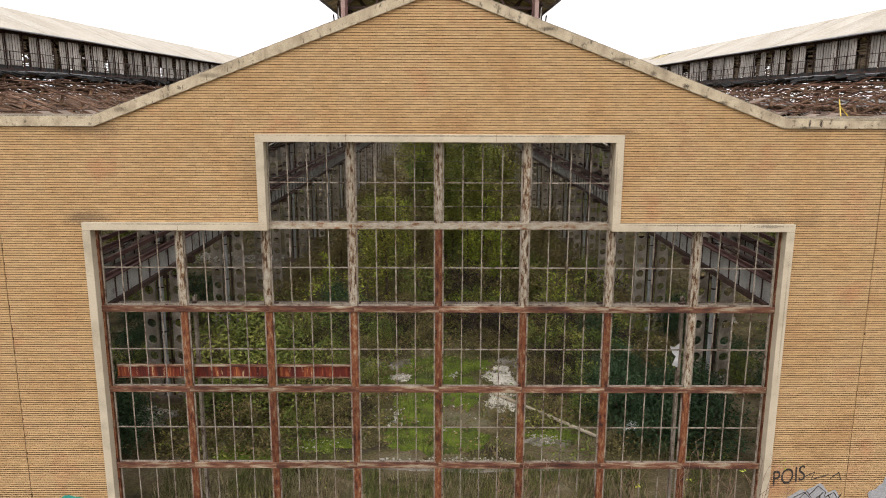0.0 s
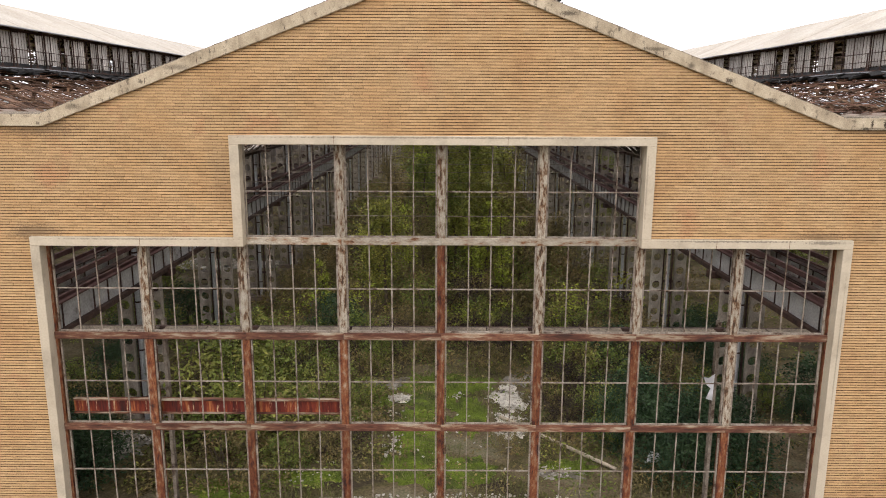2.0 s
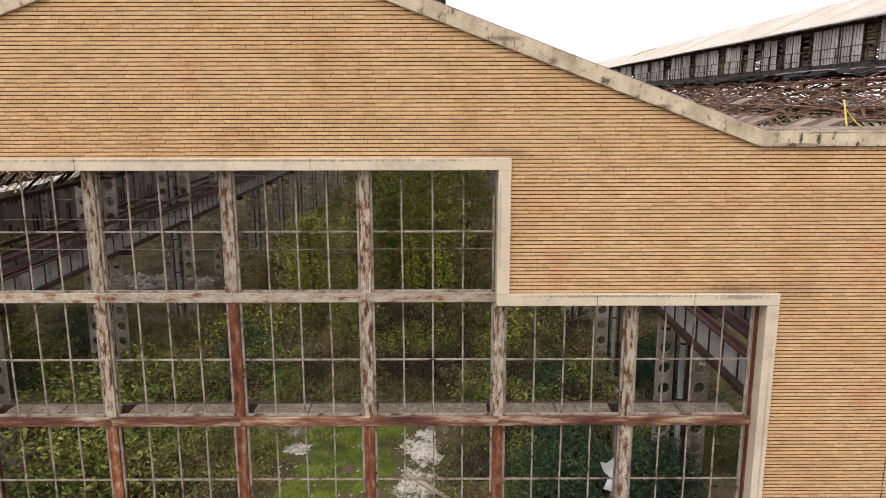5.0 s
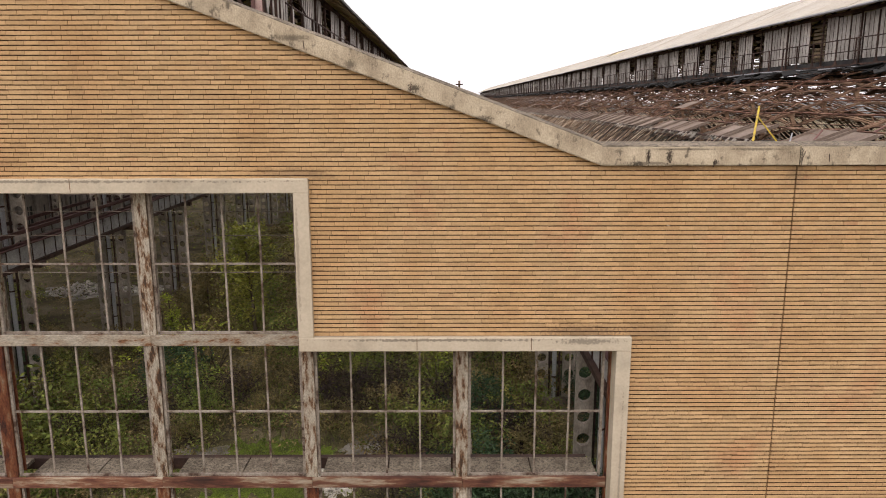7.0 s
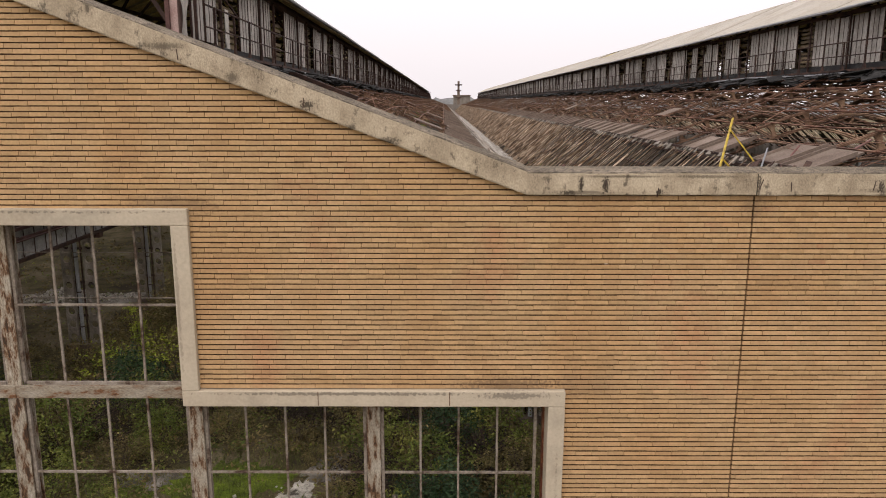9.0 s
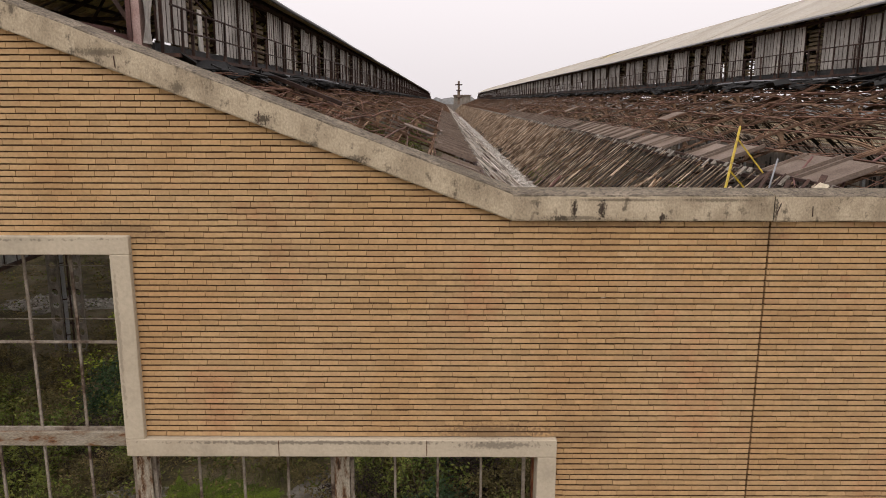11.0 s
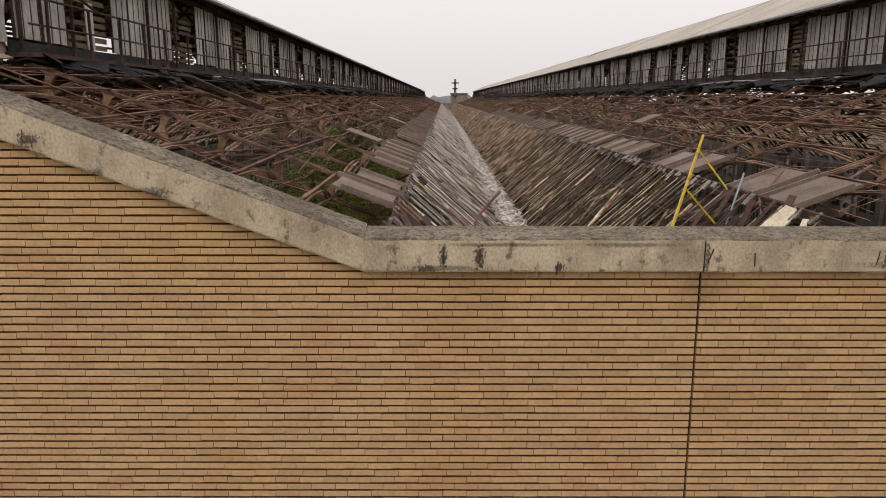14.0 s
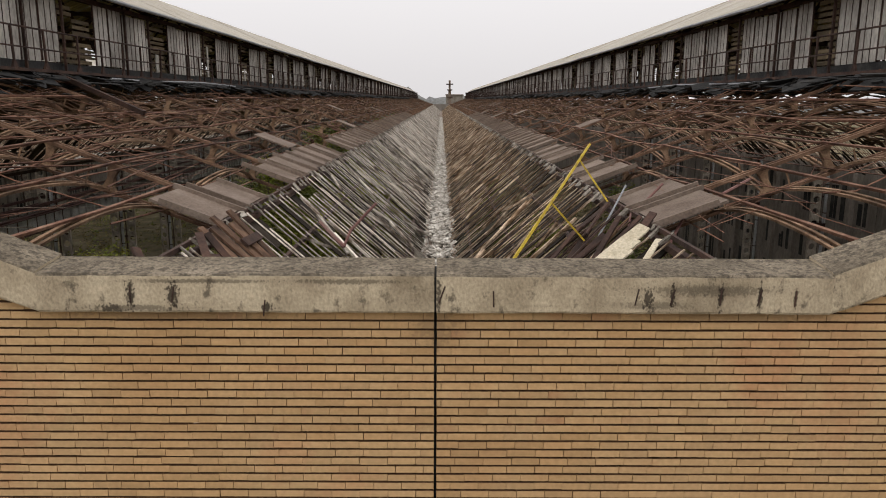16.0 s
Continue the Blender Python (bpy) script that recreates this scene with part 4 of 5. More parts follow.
            g.add(vs, [(0, 1, 2, 3), (7, 6, 5, 4), (0, 4, 5, 1), (1, 5, 6, 2), (2, 6, 7, 3), (3, 7, 4, 0)])
            if k < 45:
                part("roof_sheet", g, CREAM, lan)
            else:
                roof_far.append(g)
        if roof_far:
            j = Geo()
            for q in roof_far:
                j.add(q.v, q.f)
            part("far_roof_sheets", j, CREAM, lan)["kind"] = "stuff"
            roof_far.clear()
        g = Geo()
        y = FRONT - 0.3
        while y < 120:
            w = r.uniform(0.18, 0.3)
            if r.random() < 0.75:
                g.beam((cx + s * 0.1, y, LAN_TOP - 0.07), (cx + s * (x_e - 0.12), y, z_e - 0.03), w, 0.03)
            y += w + 0.05
        part("boards", g, BOARD, lan, "yellowed boards under the roof")["kind"] = "stuff"
        g = Geo()
        for q in (0.9, 2.3, 3.6):
            z = z_e + (LAN_TOP - z_e) * (1 - q / x_e) - 0.2
            g.box(cx + s * q - 0.05, cx + s * q + 0.05, FRONT - 0.3, LENGTH, z, z + 0.12)
        part("purlins", g, IRON, lan)
        part("eave_gutter", Geo().tube([(cx + s * (x_e + 0.02), FRONT - 0.5 + i * 6.0, z_e + 0.0 + 0.02 * math.sin(i * 2.1)) for i in range(int((LENGTH - FRONT) / 6.0))], 0.055, 6), PIPE, lan, "thin grey gutter along the eave")
    part("far_sheets", far_sheets, SHEET, lan)["kind"] = "stuff"
    part("far_posts", far_posts, IRON, lan)["kind"] = "stuff"
    part("slats", slats, SLATWOOD, lan)["kind"] = "stuff"
    # trusses across
    g = Geo()
    for k in range(54):
        y = FRONT + 6.0 * k + 0.1
        for s in (-1, 1):
            g.beam((cx, y, LAN_TOP - 0.25), (cx + s * LAN_X, y, LAN_Z1 - 0.1), 0.09, 0.14)
            g.beam((cx + s * LAN_X, y, LAN_Z0 - 0.2), (cx + s * 2.0, y, LAN_TOP - 1.2), 0.07, 0.09)
            g.beam((cx + s * 0.2, y, LAN_TOP - 0.4), (cx + s * 2.0, y, LAN_Z1 - 0.2), 0.06, 0.08)
        g.beam((cx - LAN_X, y, LAN_Z1 - 0.15), (cx + LAN_X, y, LAN_Z1 - 0.15), 0.09, 0.12)
    part("truss", g, IRON, lan)
    # front corner posts in faded red with a bent sheet beside them
    for s in (-1, 1):
        x = cx + s * (LAN_X - 0.20)
        corner = part("corner_post", Geo().box(x - 0.11, x + 0.11, FRONT - 0.42, FRONT + 0.06, LAN_Z0 - 0.05, LAN_Z1 + 0.1), PINK, lan, "faded pink steel corner post")
        part("front_plate", Geo().box(x - s * 0.115 - 0.05, x - s * 0.115 + 0.05, FRONT - 0.47, FRONT - 0.422, LAN_Z0 - 0.05, LAN_Z1 + 0.1), DARKRED, corner, "narrow darker red strip on the front of the post")
        g = Geo()
        rows = 7
        vs = [(x + s * (0.17 + 0.05 * math.sin(2.2 * i / rows) + 0.05 * math.sin(i * 0.9 + j)), FRONT - 0.50 + 0.17 * j + 0.04 * math.sin(2.0 * i / rows), FOOT - 0.08 + 1.8 * i / rows)
              for i in range(rows + 1) for j in range(4)]
        quads = [(4 * i + j, 4 * i + j + 1, 4 * i + j + 5, 4 * i + j + 4) for i in range(rows) for j in range(3)]
        g.add(vs, quads)
        g.add([(p[0], p[1] + 0.02, p[2]) for p in vs], [q[::-1] for q in quads])
        part("bent_sheet", g, SHEET, lan, "bent pale sheet")
        part("bent_rail", Geo().tube([(x + s * 0.6, FRONT + 0.9, LAN_Z0 + 1.75), (x + s * 0.65, FRONT + 1.6, LAN_Z0 + 1.3), (x + s * 0.62, FRONT + 2.9, LAN_Z0 + 0.98)], 0.03, 6), IRON, lan)
        g = Geo()
        for i in range(16):
            p = Vector((cx + s * r.uniform(2.4, 4.7), r.uniform(2.5, FRONT - 0.6), 0))
            p.z = EDGE_Z + (EDGE_X - abs(p.x - cx)) * 0.367 + r.uniform(0.0, 0.08)
            d = Vector((s * 0.9, r.uniform(-0.4, 0.4), -0.33)).normalized() * r.uniform(0.25, 0.55)
            g.beam(p - d, p + d, r.uniform(0.3, 0.9), 0.025, (s * 0.35, r.uniform(-0.1, 0.1), 1))
        part("fallen_beam", Geo().beam((cx + s * 3.1, 1.6, 18.62), (cx + s * 3.7, FRONT - 0.5, 18.55), 0.10, 0.12), DARKRED, lan)
        part("fallen_beam", Geo().beam((cx + s * 2.5, 2.2, 18.80), (cx + s * 3.5, FRONT - 0.6, 18.70), 0.06, 0.08), DARKRED, lan)
        part("fallen_sheets", g, SLAB, lan)["kind"] = "stuff"
    return lan


roof_far = []
lan_a = lantern(0.0, 5, 6.3, 9.0, 2.2, 4)
lan_b = lantern(BAY, 6, 6.5, 7.9, 1.4, 5)
lan_c = lantern(-BAY, 7, 3.7, 7.3, 0.9, 3)

DRAIN = mat("pale_drain_pipe", [(0.30, 0.31, 0.31), (0.42, 0.43, 0.43)], 1.5, 0.6, 0.1)

# ---- frame of the halls ----


def holed_leg(g, cx, y, z0, z1, width=0.72, thick=0.20, pitch=0.90, rad=0.27):
    """An upright plate with a row of round holes."""
    n = int((z1 - z0) / pitch)
    pitch = (z1 - z0) / n
    for k in range(n):
        zc = z0 + (k + 0.5) * pitch
        m = 12
        sq, ci = [], []
        for i in range(m):
            a = 2 * math.pi * (i + 0.5) / m
            c, s = math.cos(a), math.sin(a)
            t = max(abs(c), abs(s))
            sq.append((cx + width / 2 * c / t, zc + pitch / 2 * s / t))
            ci.append((cx + rad * c, zc + rad * s))
        vs = [(x, y - thick / 2, z) for x, z in sq + ci] + [(x, y + thick / 2, z) for x, z in sq + ci]
        fs = []
        for i in range(m):
            j = (i + 1) % m
            fs += [(i, j, m + j, m + i), (2 * m + j, 2 * m + i, 3 * m + i, 3 * m + j), (m + i, m + j, 3 * m + j, 3 * m + i), (j, i, 2 * m + i, 2 * m + j)]
        g.add(vs, fs)


COLUMN = mat("pale_concrete_column", [(0.16, 0.135, 0.105), (0.33, 0.29, 0.235), (0.44, 0.395, 0.33)], 1.1, 0.9, 0.4, 14, stretch=(1, 1, 0.5),
             dirt=(0.09, 0.07, 0.05), dirt_scale=0.8, dirt_amount=0.6, rnd=0.1)


def column():
    c = thing("hall_column", "twin perforated grey column with pipes between its legs", "column", "hall columns", "structure")
    for x in (-0.80, 0.74):
        g = Geo()
        holed_leg(g, x, 0, 0.3, 12.4)
        part("leg", g, COLUMN, c)
    drain = part("drain_pipe", Geo().tube([(-0.10, -0.1, 0), (-0.10, -0.1, 12.25)], 0.125, 10), DRAIN, c, "pale drain pipe")
    for z in (1.5, 4.0, 6.5, 9.0, 11.2):
        part("pipe_clamp", Geo().tube([(-0.10, -0.1, z), (-0.10, -0.1, z + 0.08)], 0.15, 10), IRON, drain)
    part("pipe", Geo().tube([(0.20, 0.0, 0), (0.20, 0.0, 12.3)], 0.06, 8), IRON, c)
    part("pipe", Geo().tube([(-0.34, 0.1, 0), (-0.34, 0.1, 12.3)], 0.05, 8), IRON, c)
    for z in (2.2, 4.6, 7.0, 8.2, 10.2):
        part("tie", Geo().box(-1.0, 0.85, 0.10, 0.18, z, z + 0.16), IRON, c)
    part("bracket", Geo().box(-1.85, 1.75, -0.25, 0.25, 7.9, 8.24), IRON, c)
    part("footing", Geo().box(-1.2, 1.1, -0.45, 0.45, 0, 0.3), SLAB, c)
    part("head", Geo().box(-1.2, 1.1, -0.3, 0.3, 12.3, 12.45), IRON, c)
    return c


col = column()
col.matrix_basis = pose(15, 1.9, 0)
for cx in (15.0, -15.0, -45.0, 45.0):
    for k in range(27):
        if k or cx != 15.0:
            if k < 9 or abs(cx) < 20:
                copy_thing(col, pose(cx, 1.9 + 12.0 * k, 0))

for gx in (13.65, 16.35, -13.65, -16.35):
    gird = thing("crane_girder", "grey plate crane girder with stiffeners and a rusty red rail", "crane girder", "crane girders", "structure")
    g = Geo().box(gx - 0.015, gx + 0.015, 1.5, LENGTH, 8.33, 9.30)
    y = 1.6 + 40 * 1.2
    while y < 200:
        g.box(gx - 0.16, gx + 0.16, y, y + 0.03, 8.33, 9.30)
        y += 1.2
    web = part("web", g, GIRDER, gird)
    stiff = Geo().box(gx - 0.07, gx + 0.07, 0, 0.03, 8.33, 9.30).mesh("stiffener", IRON)
    for k in range(40):
        part("stiffener", stiff, None, web, at=pose(0, 1.6 + 1.2 * k, 0))
    part("bottom_flange", Geo().box(gx - 0.22, gx + 0.22, 1.5, LENGTH, 8.13, 8.33), IRON, gird)
    part("top_flange", Geo().box(gx - 0.22, gx + 0.22, 1.5, LENGTH, 9.30, 9.36), DARKRED, gird)
    part("rail", Geo().box(gx - 0.05, gx + 0.05, 1.5, LENGTH, 9.36, 9.50), DARKRED, gird)
for cx in (15.0, -15.0):
    r = random.Random(3)
    walkway = thing("crane_walkway", "dark plank walkway between the crane girders", "walkway", "crane walkways", "structure")
    g = Geo()
    y = 2.0
    while y < 120:
        ln = r.uniform(1.0, 3.0)
        for q in (-0.9, -0.55, 0.75, 1.1):
            if r.random() < 0.7:
                g.box(cx + q, cx + q + 0.3, y, y + ln - 0.03, 9.40, 9.44)
        y += ln
    part("planks", g, IRON, walkway)["kind"] = "stuff"
    for q in (-1.15, 1.15):
        part("rail_beam", Geo().box(cx + q - 0.06, cx + q + 0.06, 2, LENGTH, 9.85, 10.05), DARKRED, walkway)
    part("valley_beam", Geo().box(cx - 0.3, cx + 0.3, 0.5, LENGTH, 12.2, 12.44), IRON, walkway)

# tie rods across the nave, one to each trussed rafter
for k in range(1, 22):
    y = FIRST + MOD * k + 0.6
    rod = thing("tie_rod", "thin steel tie rod strung across the hall", "tie rod", "tie rods", "structure")
    part("shaft", Geo().tube([(-14.0 + 28.0 * i / 8, y, 11.93 - 0.05 * math.sin(math.pi * i / 8)) for i in range(9)], 0.016, 5), BAR, rod)

# outer walls that close the halls, with pilasters and dark window bands
for name, x0, x1, y0, y1 in (("wall_west", -45.4, -45.0, 0.6, LENGTH), ("wall_east", 45.0, 45.4, 0.6, LENGTH), ("wall_north", -45.4, 45.4, LENGTH + 0.5, LENGTH + 0.9)):
    g = Geo().box(x0, x1, y0, y1, 0, 13.5)
    if name == "wall_north":
        top = [(cx + q, cope_z(cx + q)) for cx in (BAY, 0, -BAY) for q in (14.9, CORNER, 0, -CORNER, -14.9)]
        g = Geo().prism([(-45.4, 0), (45.4, 0)] + top, y0, y1)
    w = tagged(part(name, g, OUTER), "plain grey outer wall of the halls with dark window bands", "wall", kind="structure")
    if name == "wall_north":
        continue
    xi = x1 if x0 < 0 else x0
    s = 1 if x0 < 0 else -1
    for k in range(30):
        y = 2.0 + 4.0 * k
        part("pilaster", Geo().box(min(xi, xi + s * 0.35), max(xi, xi + s * 0.35), y, y + 0.6, 0, 13.4), OUTER, w)
        g = Geo()
        rw = random.Random(k + 7)
        for z, hgt in ((0.6, 3.4), (5.0, 2.6), (8.8, 3.2)):
            for q, wide in ((0.85, 0.22), (1.3, 0.5), (2.35, 0.3), (2.9, 0.42)):
                if rw.random() < 0.25:
                    continue
                q, wide, hgt = q + rw.uniform(-0.1, 0.1), wide * rw.uniform(0.7, 1.3), hgt * rw.uniform(0.75, 1.0)
                g.box(min(xi, xi + s * 0.03), max(xi, xi + s * 0.03), y + q, y + q + wide, z, z + hgt)
        part("window_band", g, TAR, w)

# ---- vegetation ----


def leaves(g, r, centre, spread, n, size):
    """A clump of small leaves, each one folded quad with its own tilt."""
    c = Vector(centre)
    for _ in range(n):
        d = Vector((r.gauss(0, 1), r.gauss(0, 1), r.gauss(0, 0.8)))
        p = c + d * spread * 0.5
        a = Vector((r.uniform(-1, 1), r.uniform(-1, 1), r.uniform(-0.5, 0.5))).normalized()
        b = a.cross(Vector((r.uniform(-1, 1), r.uniform(-1, 1), r.uniform(0.2, 1)))).normalized()
        s = size * r.uniform(0.6, 1.4)
        g.add([p - a * s, p + b * s * 0.45, p + a * s, p - b * s * 0.45], [(0, 1, 2, 3)])


def limb(g, r, p, d, length, radius, bend=0.25, n=5):
    pts = [Vector(p)]
    d = Vector(d).normalized()
    for _ in range(n):
        d = (d + Vector((r.uniform(-1, 1), r.uniform(-1, 1), r.uniform(-0.3, 0.6))) * bend).normalized()
        pts.append(pts[-1] + d * length / n)
    g.tube(pts, radius, 5, radius * 0.3)
    return pts


def shrub(name, label, material, height, width, clumps, per, size, seed):
    r = random.Random(seed)
    ob = thing(name, label, "shrub", "shrubs in the hall")
    g, lv = Geo(), Geo()
    for _ in range(7):
        a = r.uniform(0, 6.283)
        limb(g, r, (r.uniform(-0.2, 0.2), r.uniform(-0.2, 0.2), 0), (0.5 * math.cos(a), 0.5 * math.sin(a), 1), height * r.uniform(0.6, 0.95), 0.035)
    for _ in range(clumps):
        a, q = r.uniform(0, 6.283), math.sqrt(r.random())
        z = height * r.uniform(0.08, 1.0)
        wide = width / 2 * (0.55 + 0.6 * math.sin(math.pi * min(1, z / height * 0.9 + 0.12)))
        leaves(lv, r, (math.cos(a) * q * wide, math.sin(a) * q * wide, z * r.uniform(0.7, 1.0)), height * 0.17, per, size)
    part("stem", g, BARK, ob)
    part("foliage", lv, material, ob)
    return ob


def tree(name, label, material, height, width, seed, n_limbs=16, per=110, size=0.11, leaf_from=0.25):
    r = random.Random(seed)
    ob = thing(name, label, "tree", "young trees in the hall")
    g, lv = Geo(), Geo()
    trunk = limb(g, r, (0, 0, 0), (0, 0, 1), height * 0.92, height * 0.014 + 0.02, 0.08, 9)
    for _ in range(n_limbs):
        t = r.uniform(leaf_from, 0.98)
        p = trunk[min(len(trunk) - 2, int(t * (len(trunk) - 1)))]
        a = r.uniform(0, 6.283)
        ln = width * 0.5 * r.uniform(0.6, 1.1) * (1.15 - 0.6 * t)
        pts = limb(g, r, p, (math.cos(a), math.sin(a), r.uniform(0.3, 0.9)), ln, 0.03, 0.3)
        for q in pts[1:]:
            leaves(lv, r, q, ln * 0.38 + 0.25, per // 5, size)
            if r.random() < 0.5:
                leaves(lv, r, q + Vector((r.uniform(-0.6, 0.6), r.uniform(-0.6, 0.6), r.uniform(-0.9, 0.3))), 0.5, per // 6, size)
    part("trunk", g, BARK, ob)
    part("crown", lv, material, ob)
    return ob


SHRUBS = [shrub("shrub", "olive green bushy shrub growing from the floor", LEAF_A, 2.6, 3.4, 60, 34, 0.075, 1),
          shrub("shrub", "brownish olive bramble thicket on the floor", LEAF_D, 2.0, 3.8, 60, 34, 0.07, 2),
          shrub("shrub", "dense dark evergreen bush", LEAF_B, 3.2, 3.8, 110, 38, 0.085, 3),
          shrub("shrub", "light green leggy shrub with yellowing leaves", LEAF_C, 3.0, 2.6, 26, 16, 0.08, 4),
          shrub("shrub", "dark brown tangle of dead brambles", LEAF_F, 2.4, 4.2, 80, 34, 0.07, 5)]
TREES = [tree("young_tree", "slender young tree with green leaves inside the hall", LEAF_E, 9.5, 6.0, 21, 26, 150, 0.11),
         tree("young_tree", "olive young tree growing inside the hall", LEAF_D, 8.0, 5.5, 22, 22, 130, 0.10),
         tree("young_tree", "dense green young tree inside the hall", LEAF_A, 10.5, 6.0, 23, 28, 150, 0.12),
         tree("young_tree", "thin poplar shoot with yellow autumn leaves", LEAF_C, 8.5, 2.6, 24, 14, 60, 0.13)]
for i, s in enumerate(SHRUBS):
    s.matrix_basis = pose((-7.5, -9.8, 11.6, 4.4, 3.8)[i], (12.5, 9.0, 10.2, 30.0, 25.0)[i], 0)
for i, s in enumerate(TREES):
    s.matrix_basis = pose((-4.5, 6.5, 0.4, 3.9)[i], (36.0, 40.0, 47.0, 44.0)[i], 0)


def put(ob, x, y, scale, turn):
    return copy_thing(ob, pose(x, y, 0, 0, 0, turn) @ Matrix.Diagonal((scale, scale, scale * 1.0, 1)))


rp = random.Random(77)
for x, y, k, sc in ((9.4, 11.0, 2, 0.9), (13.0, 8.3, 2, 0.95), (11.0, 13.6, 2, 0.8), (8.2, 14.5, 0, 0.8), (9.8, 18.0, 0, 1.1), (12.6, 17.5, 1, 1.1),
                    (-5.6, 10.5, 1, 0.7), (-8.3, 14.5, 0, 0.95), (-6.5, 17.0, 0, 1.0), (-9.8, 17.5, 0, 1.15), (-11.8, 14.0, 1, 1.0), (-4.9, 20.5, 1, 0.8),
                    (-8.2, 21.5, 0, 1.2), (-11.5, 22.5, 0, 1.3), (5.8, 16.8, 1, 0.7), (7.2, 20.5, 0, 1.1), (6.2, 12.0, 1, 0.5), (10.6, 22.5, 2, 0.9),
                    (5.4, 23.5, 1, 1.0), (-5.2, 25.0, 0, 1.1), (-2.6, 27.5, 1, 1.0), (0.2, 28.5, 1, 0.9), (2.6, 30.0, 0, 1.0), (-7.4, 28.0, 2, 1.0), (8.4, 27.0, 0, 1.2),
                    (4.2, 21.0, 1, 0.45), (-3.6, 13.5, 1, 0.4), (3.2, 11.0, 1, 0.4), (-10.3, 12.0, 0, 0.7), (-12.6, 18.0, 1, 1.0), (14.2, 13.0, 2, 0.8),
                    (10.4, 8.4, 2, 0.8), (9.0, 12.6, 2, 0.85), (12.4, 11.6, 2, 1.05), (10.2, 15.6, 2, 0.9), (7.9, 11.6, 0, 0.6), (-4.2, 16.4, 0, 0.6), (-7.0, 9.3, 0, 0.6), (-3.9, 22.5, 0, 0.8), (2.9, 22.8, 1, 0.7), (-1.0, 24.0, 1, 0.7),
                    (10.2, 25.5, 1, 1.1), (12.8, 22.0, 0, 1.1), (13.6, 26.0, 1, 1.2), (11.9, 29.0, 0, 1.1), (8.9, 21.5, 1, 0.9), (7.4, 24.5, 1, 0.9), (-10.6, 26.0, 1, 1.1), (-13.2, 24.0, 1, 1.1), (-9.0, 24.6, 1, 0.9),
                    (13.9, 16.0, 0, 0.9), (13.8, 19.5, 1, 1.0),
                    (-9.3, 11.4, 0, 1.5), (-10.9, 12.6, 0, 1.7), (-7.6, 12.2, 1, 1.3), (-11.6, 16.5, 0, 2.0), (5.6, 26.0, 4, 1.0), (1.6, 26.6, 4, 0.8), (7.0, 18.4, 4, 0.8), (9.0, 16.6, 4, 0.8), (8.8, 24.0, 4, 1.0), (-3.4, 25.4, 4, 0.9), (-6.6, 23.4, 4, 0.9),
                    (-9.6, 20.2, 4, 0.8), (-11.2, 10.6, 4, 0.6), (-4.2, 11.8, 4, 0.4), (6.6, 14.4, 4, 0.6), (11.6, 20.0, 4, 1.0), (-8.6, 52.0, 4, 1.6), (2.2, 34.0, 4, 1.3), (12.8, 31.0, 4, 1.2)):
    put(SHRUBS[k], x, y, sc, rp.uniform(0, 360))
for row in range(15):
    y = 29 + row * 5.0
    for i in range(8):
        x = -13.0 + i * 3.7 + rp.uniform(-1.2, 1.2)
        if y > 48 and abs(x) > 7:
            continue
        put(SHRUBS[rp.choice((0, 0, 0, 1, 1, 1, 3))], x, y + rp.uniform(-1.8, 1.8), rp.uniform(0.8, 1.6), rp.uniform(0, 360))
for x, y, k, sc in ((-1.8, 40, 1, 0.9), (1.2, 46, 0, 1.0), (5.2, 50, 0, 1.0), (-2.2, 58, 2, 1.05), (2.4, 60, 2, 1.0), (7.0, 58, 1, 1.1),
                    (-8.8, 40, 1, 0.8), (9.8, 46, 1, 0.85), (-0.8, 50, 1, 1.0), (4.9, 37, 3, 0.95), (2.6, 38.5, 3, 0.9), (6.6, 43, 3, 0.8),
                    (-8.9, 33, 3, 0.6), (-3.2, 68, 3, 1.35), (-1.0, 72, 0, 1.3), (4.0, 74, 2, 1.2), (-6.5, 76, 1, 1.0), (8.5, 72, 0, 1.2), (1.5, 84, 0, 1.4),
                    (-4.0, 90, 1, 1.4), (6.0, 92, 0, 1.4), (-9, 92, 1, 1.1), (10, 96, 1, 1.3), (0, 104, 2, 1.4), (-5, 112, 0, 1.5), (5, 116, 2, 1.5),
                    (-3.0, 46.5, 3, 0.9), (-6.3, 41.0, 3, 0.7), (0.6, 53.0, 0, 1.1), (-4.1, 62.0, 1, 1.1), (3.6, 66.0, 0, 1.2)):
    put(TREES[k], x, y, sc, rp.uniform(0, 360))
for x, y, k, sc in ((-21, 26, 2, 0.75), (-27, 36, 0, 0.8), (-33, 30, 2, 0.9), (-37, 42, 0, 0.9),
                    (22, 30, 1, 0.7), (29, 38, 2, 0.8), (36, 30, 2, 0.9), (23, 52, 0, 0.9), (32, 60, 2, 1.0), (21, 74, 2, 1.0)):
    put(TREES[k], x, y, sc, rp.uniform(0, 360))
# the neighbouring aisles are overgrown as well
for i in range(34):
    side = rp.choice((-1, 1))
    put(SHRUBS[rp.choice((0, 1, 2, 2))], side * rp.uniform(15.6, 21), rp.uniform(7, 32), rp.uniform(0.6, 1.0), rp.uniform(0, 360))
for i in range(40):
    side = rp.choice((-1, 1))
    put(SHRUBS[rp.choice((0, 1, 1, 2))], side * rp.uniform(17.5, 40), rp.uniform(6, 42), rp.uniform(0.6, 1.3), rp.uniform(0, 360))


